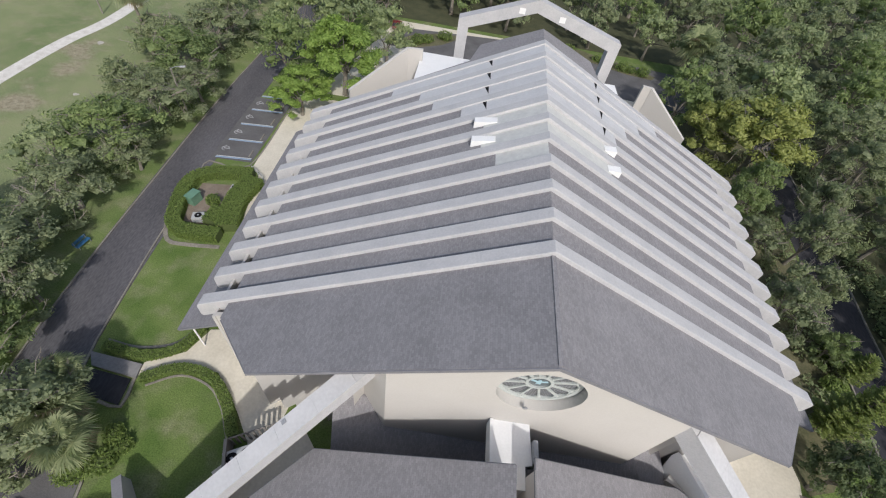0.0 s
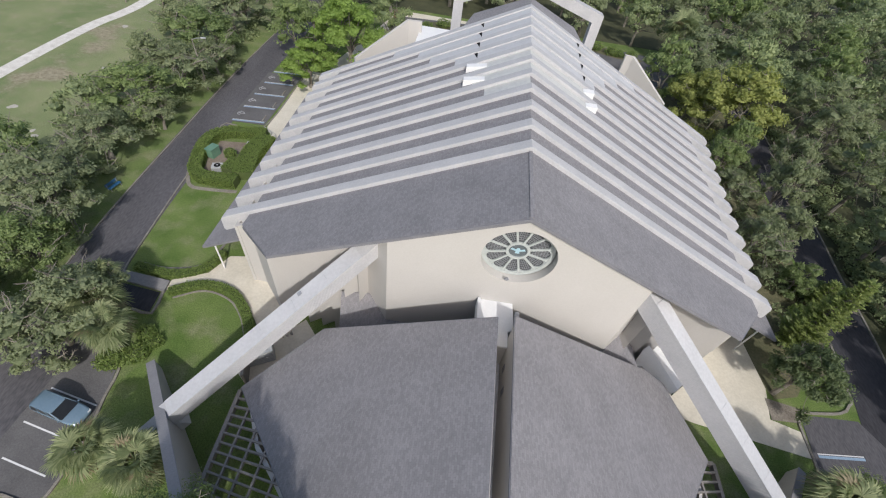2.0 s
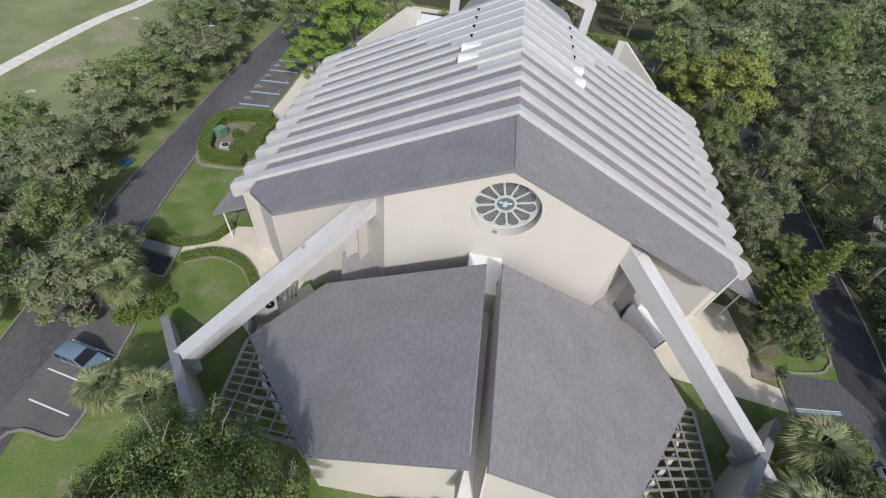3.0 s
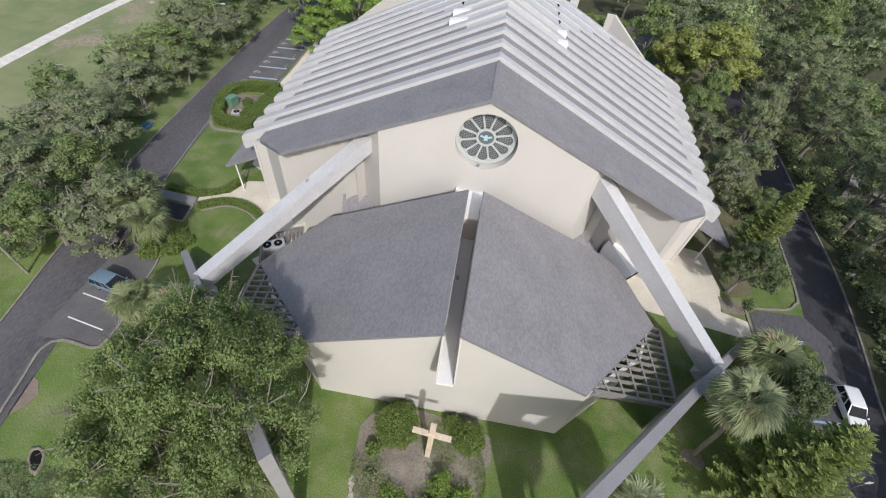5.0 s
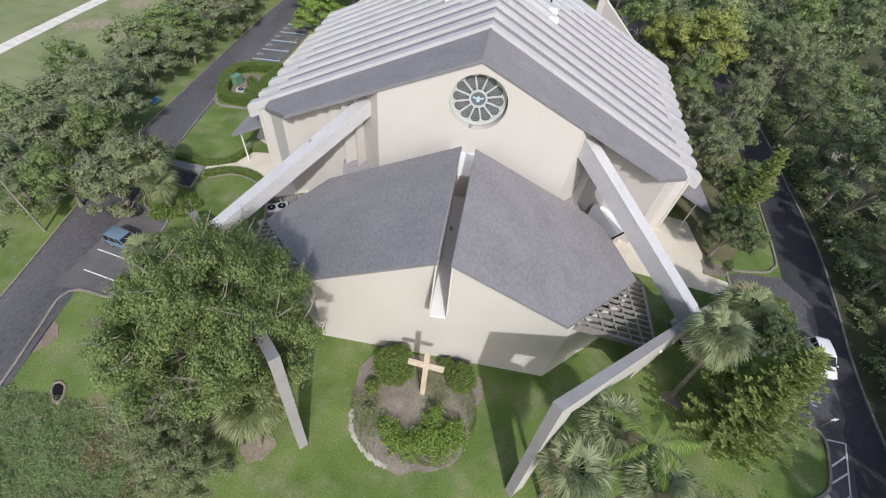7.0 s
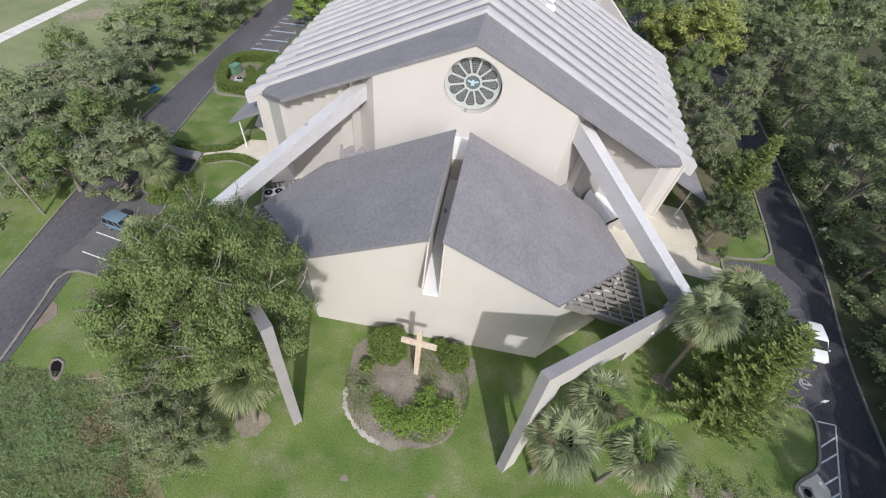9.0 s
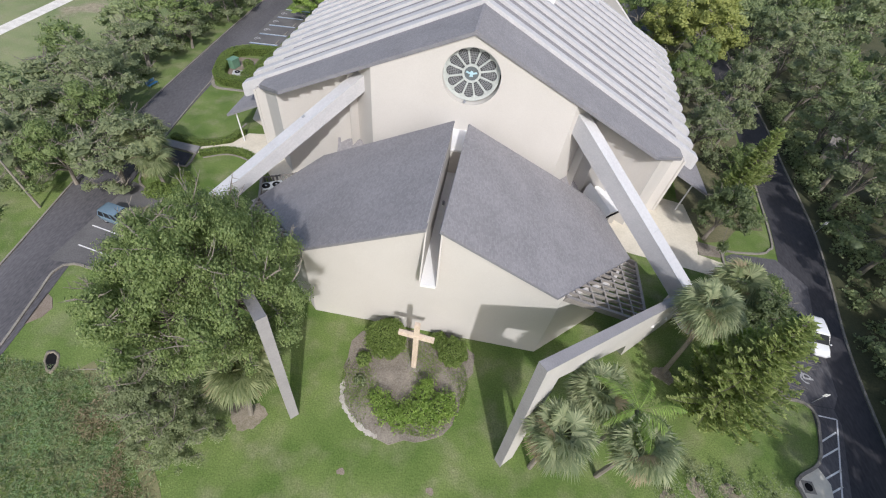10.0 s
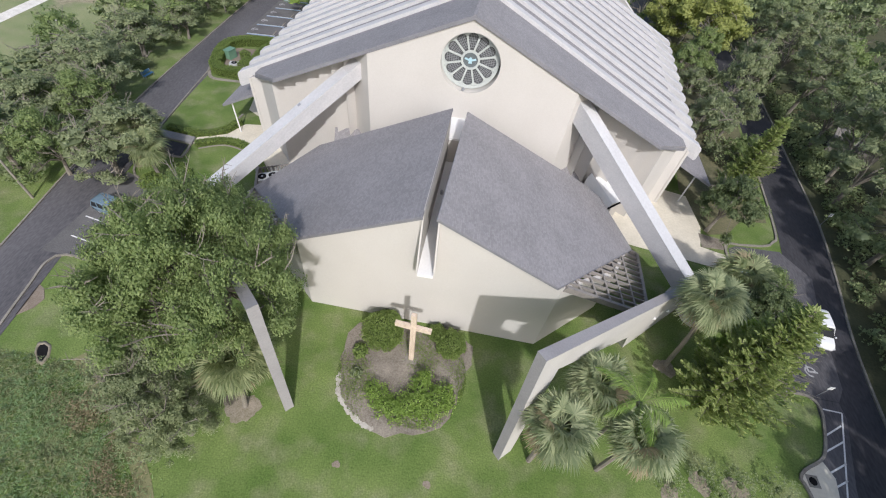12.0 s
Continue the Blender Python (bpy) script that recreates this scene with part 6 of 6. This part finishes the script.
for k, (x, y, r) in enumerate(((-13.7, -28.7, 1.3), (22.8, -18.8, 0.9), (23.4, -28.5, 0.8), (26.4, -28.7, 1.0), (20.8, -29.5, 0.7))):
    patch("mulch_patch", x, y, r, MULCH_RING, "brown mulch round the trunk", "mulch", 60 + k, 0.022)
for k, (x, y) in enumerate(((2.0, -31.9), (-5.0, -31.6), (-4.4, -19.4))):
    patch("sand_patch", x, y, 0.27, MULCH, "small bare sandy patch in the lawn", "bare patch", 70 + k, 0.03)
for k, q in enumerate(smooth_line([Vector(p) for p in ((-6.9, -24.6), (-6.5, -26.2), (-5.5, -27.4), (-4.2, -28.3), (-3.0, -28.7))], 0.24)):
    patch("sand_patch", q.x, q.y, 0.11 + 0.11 * abs(math.sin(k * 2.3)), SAND, "pale spilled sand along the bed's edge", "sand", 200 + k, 0.066 + 0.001 * (k % 3))
for k, (x, y, r) in enumerate(((-58.6, 34.0, 0.5), (-58.0, 36.0, 0.8), (-59.2, 37.2, 0.4), (-58.4, 38.6, 0.6), (-66.0, 24.0, 0.5), (-67.2, 25.2, 0.35), (-74.0, 30.0, 0.6), (-63.5, 52.0, 0.5), (-62.6, 53.4, 0.35), (-70.0, 45.0, 0.4), (-77.0, 62.0, 0.6), (-68.0, 66.0, 0.5), (-60.0, 20.0, 0.4))):
    patch("sand_patch", x, y, r, SAND, "pale bare sandy patch in the field", "bare patch", 300 + k, 0.02)
shrub("low_shrub", "small green plant in the bed", [(-5.6, -22.4, 0.7, 0.8)], LEAF_HEDGE, 0.14, 260, 81)
shrub("low_shrub", "small green plant in the bed", [(-5.4, -24.4, 0.5, 0.5)], LEAF_PALE, 0.12, 260, 82)
for k, (x, y, r) in enumerate(((23.2, -28.0, 0.9), (26.2, -28.4, 1.1), (29.3, -28.2, 0.9), (20.7, -29.2, 0.8), (24.4, -29.4, 0.6))):
    shrub("dry_shrub", "straggly grey-green shrub on the lawn", [(x, y, r, 1.7)], LEAF_PALE, 0.075, 230, 90 + k, ragged=0.9, core=0.25)
shrub("leafy_shrub", "dense green shrub at the foot of the palm", [(-33.2, -5.0, 1.2, 0.9), (-35.0, -5.8, 1.4, 1.2), (-32.4, -3.6, 0.9, 0.7), (-33.6, -2.8, 0.9, 0.9)], LEAF_HEDGE, 0.13, 330, 95)
shrub("leafy_shrub", "green shrub in the shade of the eave", [(41.0, 13.2, 1.4, 1.4), (43.4, 17.6, 1.6, 1.8)], LEAF_HEDGE, 0.2, 150, 96)


def wheel_stop(x, y, turn):
    bm = bmesh.new()
    box(bm, -0.09, 0.09, -0.85, 0.85, 0.03, 0.16, None, 0.03)
    ob = finish("wheel_stop", bm, KERB)
    tagged(ob, "pale concrete wheel stop in the bay", "wheel stop", "wheel stops")
    ob.matrix_basis = Matrix.Translation((x, y, 0)) @ Matrix.Rotation(turn, 4, "Z")


for k in range(4):
    wheel_stop(-38.2, 37.6 + k * 4.4, 0)


def hand_rail():
    r = thing("hand_rail", "grey steel ramp rail beside the walk", "rail")
    for p, q in (((-36.4, 33.9, 1.0), (-34.2, 32.4, 1.0)), ((-36.4, 33.9, 0.55), (-34.2, 32.4, 0.55))):
        bm = bmesh.new()
        tube(bm, [p, q], [0.05, 0.05], 6)
        part("bar", bm, UNIT, r)
    for x, y in ((-36.4, 33.9), (-35.3, 33.15), (-34.2, 32.4)):
        bm = bmesh.new()
        cylinder(bm, x, y, 0, 1.0, 0.05, 8)
        part("post", bm, UNIT, r)


hand_rail()


def sign_post(x, y, h):
    s = thing("road_sign", "small pale sign on a thin post", "sign")
    bm = bmesh.new()
    cylinder(bm, 0, 0, -0.05, h, 0.035, 8)
    part("post", bm, GREYMETAL, s)
    bm = bmesh.new()
    box(bm, -0.22, 0.22, -0.02, 0.02, h - 0.5, h, None, 0.01)
    part("panel", bm, WHITE, s)
    s.location = (x, y, 0)


sign_post(49.2, 6.3, 2.2)


def weeds():
    """Rank growth on the bank by the drain."""
    rng = np.random.default_rng(7)
    n = 62000
    x = -36 + 22 * rng.uniform(0, 1, n) ** 1.25
    y = rng.uniform(-44, -27.4, n)
    ok = (y < -27.4 - np.clip((x + 29) * 0.62, 0, 20) + rng.normal(0, 0.9, n)) & (x + (y + 30) * 0.2 > -35.5) & (x < -19.5 + rng.normal(0, 1.6, n) - (y + 34) * 0.25)
    x, y = x[ok], y[ok]
    tufts = np.column_stack([rng.uniform(-36, -14, 420), rng.uniform(-44, -27.4, 420)])
    near = np.full(len(x), 9.0)
    for tx, ty in tufts:
        near = np.minimum(near, np.hypot(x - tx, y - ty) / 0.75)
    tall = 0.06 + 0.5 * np.clip(1 - near, 0, 1)
    pts = np.column_stack([x, y, tall * rng.uniform(0.2, 1.0, len(x))])
    ob = new("weeds", quads_mesh("weeds", leaves_at(rng, pts, 0.15, 0.7, 0.2), LEAF_WEED))
    tagged(ob, "rank green and brown weeds on the bank", "weeds", kind="stuff")


weeds()


def dry_weeds():
    """Brown seeding stalks beside the worn path on the bank."""
    rng = np.random.default_rng(27)
    line = smooth_line([Vector(p) for p in ((-27.0, -29.6), (-24.2, -31.4), (-21.6, -33.4), (-19.6, -35.6), (-18.2, -38.4))], 0.5)
    hub = np.array([(q.x, q.y) for q in line])
    at = hub[rng.integers(0, len(hub), 9000)] + rng.normal(0, 0.75, (9000, 2))
    patchy = np.sin(at[:, 0] * 1.7) + np.sin(at[:, 1] * 1.4 + 1) + rng.normal(0, 0.5, 9000)
    at = at[patchy > 0.1]
    pts = np.column_stack([at, rng.uniform(0.05, 0.42, len(at))])
    ob = new("dry_weeds", quads_mesh("dry_weeds", leaves_at(rng, pts, 0.13, 0.4, 0.2), DEAD))
    tagged(ob, "dry brown weeds beside the worn path", "weeds", kind="stuff")


dry_weeds()


def undergrowth():
    """Low bushes along the wood's edge."""
    rng = np.random.default_rng(8)
    c = []
    for i in range(420):
        y = rng.uniform(-50, 110)
        c.append((east_edge(y) + 0.6 + abs(rng.normal(0, 4.0)), y, rng.uniform(0.2, 1.1)))
    for i in range(90):
        y = rng.uniform(7, 62)
        c.append((36.0 + y * 0.13 + rng.uniform(-0.5, 5.5), y, rng.uniform(0.2, 0.9)))
    for i in range(150):
        y = rng.uniform(-15, 90)
        c.append((-52.0 - abs(rng.normal(0, 3.0)) - (0 if y > 15 else -(15 - y) * 0.18), y, rng.uniform(0.1, 0.7)))
    pts = crown_points(rng, np.array(c), 55, 1.1)
    pts = pts[pts[:, 2] > 0.02]
    ob = new("undergrowth", quads_mesh("undergrowth", leaves_at(rng, pts, 0.24), LEAF_WOOD))
    tagged(ob, "tangled low undergrowth under the trees", "undergrowth", kind="stuff")


undergrowth()
car(-25.5, 92.0, radians(90), 4.6, 1.9, 1.6, material("dark red paint", (0.13, 0.012, 0.015), (0.17, 0.016, 0.02), 0.6, 0.3), "dark red car parked behind the church")


def shed():
    s = thing("timber_shed", "weathered timber roof among the trees", "shed")
    m = Matrix.Translation((63.0, 26.0, 0)) @ Matrix.Rotation(radians(-35), 4, "Z")
    bm = bmesh.new()
    box(bm, -3.2, 3.2, -2.2, 2.2, 0, 2.6, m)
    part("wall", bm, TRELLIS, s)
    for k in range(16):
        bm = bmesh.new()
        box(bm, -3.6 + k * 0.45, -3.6 + k * 0.45 + 0.4, -2.6, 2.6, 2.6, 2.72, m)
        part("board", bm, TRELLIS, s)


shed()


def bed_grass():
    """Thin grass and seedlings in the mulch."""
    rng = np.random.default_rng(17)
    n = 26000
    x, y = rng.uniform(-7.4, 4.2, n), rng.uniform(-28.2, -19.0, n)
    patchy = np.sin(x * 1.3 + 2) + np.sin(y * 1.1 + x * 0.5) + rng.normal(0, 0.5, n)
    rim = ((x + 1.5) / 5.5) ** 2 + ((y + 23.6) / 5.1) ** 2
    ok = (rim < 1.06) & (patchy + 2.2 * np.clip(rim - 0.72, 0, 1) > 0.45)
    pts = np.column_stack([x[ok], y[ok], rng.uniform(0.06, 0.13, ok.sum())])
    ob = new("bed_grass", quads_mesh("bed_grass", leaves_at(rng, pts, 0.08, 0.5, 0.3), LEAF_HEDGE))
    tagged(ob, "thin green grass and seedlings in the mulch", "grass", kind="stuff")


bed_grass()


def drain_inlet(x, y):
    d = thing("drain_inlet", "square concrete drain inlet with a dark hole", "drain", at=(x, y, 0))
    bm = bmesh.new()
    box(bm, -0.5, 0.5, -0.5, 0.5, -0.1, 0.07, None, 0.02)
    part("collar", bm, KERB, d)
    bm = bmesh.new()
    cylinder(bm, 0, 0, 0.05, 0.08, 0.32, 16)
    part("hole", bm, DARK, d, "dark round opening")


slab("drain_apron", [(32.3, -26.6), (33.2, -25.9), (34.7, -25.2), (35.2, -26.4), (34.6, -28.6), (33.4, -29.6), (32.5, -28.2)], PAVING, -0.1, 0.052, "pale concrete apron round the drain inlet", "apron")
drain_inlet(33.1, -26.9)
sign_post(37.0, -19.1, 2.0)
slab("bare_verge", [(-36.2, -24.4), (-35.3, -23.4), (-35.1, -22.4), (-35.9, -21.4), (-36.7, -21.0)], MULCH, -0.1, 0.03, "bare brown earth beside the kerb", "bare earth")
slab("entrance_bed", [(31.4, 0.9), (35.0, 0.2), (34.3, -1.4), (31.2, -1.5)], BED, -0.1, 0.062, "brown planting bed beside the walk", "planting bed")


def bench(x, y, turn):
    b = thing("park_bench", "blue painted bench on the verge beside the drive", "bench")
    paint_blue = material("blue bench paint", (0.03, 0.11, 0.22), (0.05, 0.16, 0.30), 2, 0.5)
    for k in range(4):
        bm = bmesh.new()
        box(bm, -0.9, 0.9, -0.28 + k * 0.14, -0.17 + k * 0.14, 0.42, 0.46, None, 0.01)
        part("seat_slat", bm, paint_blue, b)
    for k in range(3):
        bm = bmesh.new()
        box(bm, -0.9, 0.9, 0.30, 0.34, 0.55 + k * 0.15, 0.66 + k * 0.15, None, 0.01)
        part("back_slat", bm, paint_blue, b)
    for px in (-0.75, 0.75):
        for py in (-0.22, 0.26):
            bm = bmesh.new()
            box(bm, px - 0.03, px + 0.03, py - 0.03, py + 0.03, 0.0, 0.42 if py < 0 else 0.95, None, 0.005)
            part("leg", bm, GREYMETAL, b)
    b.matrix_basis = Matrix.Translation((x, y, 0)) @ Matrix.Rotation(turn, 4, "Z")


bench(-49.4, 16.5, radians(80))

strip("worn_path", [(-28.5, -26.9), (-25.6, -28.9), (-22.7, -30.7), (-20.2, -32.8), (-18.4, -34.4), (-17.0, -36.0), (-15.5, -38.5)], 0.5, WORN_GRASS, -0.1, 0.02, "worn brown path through the grass", "path", 0.8)
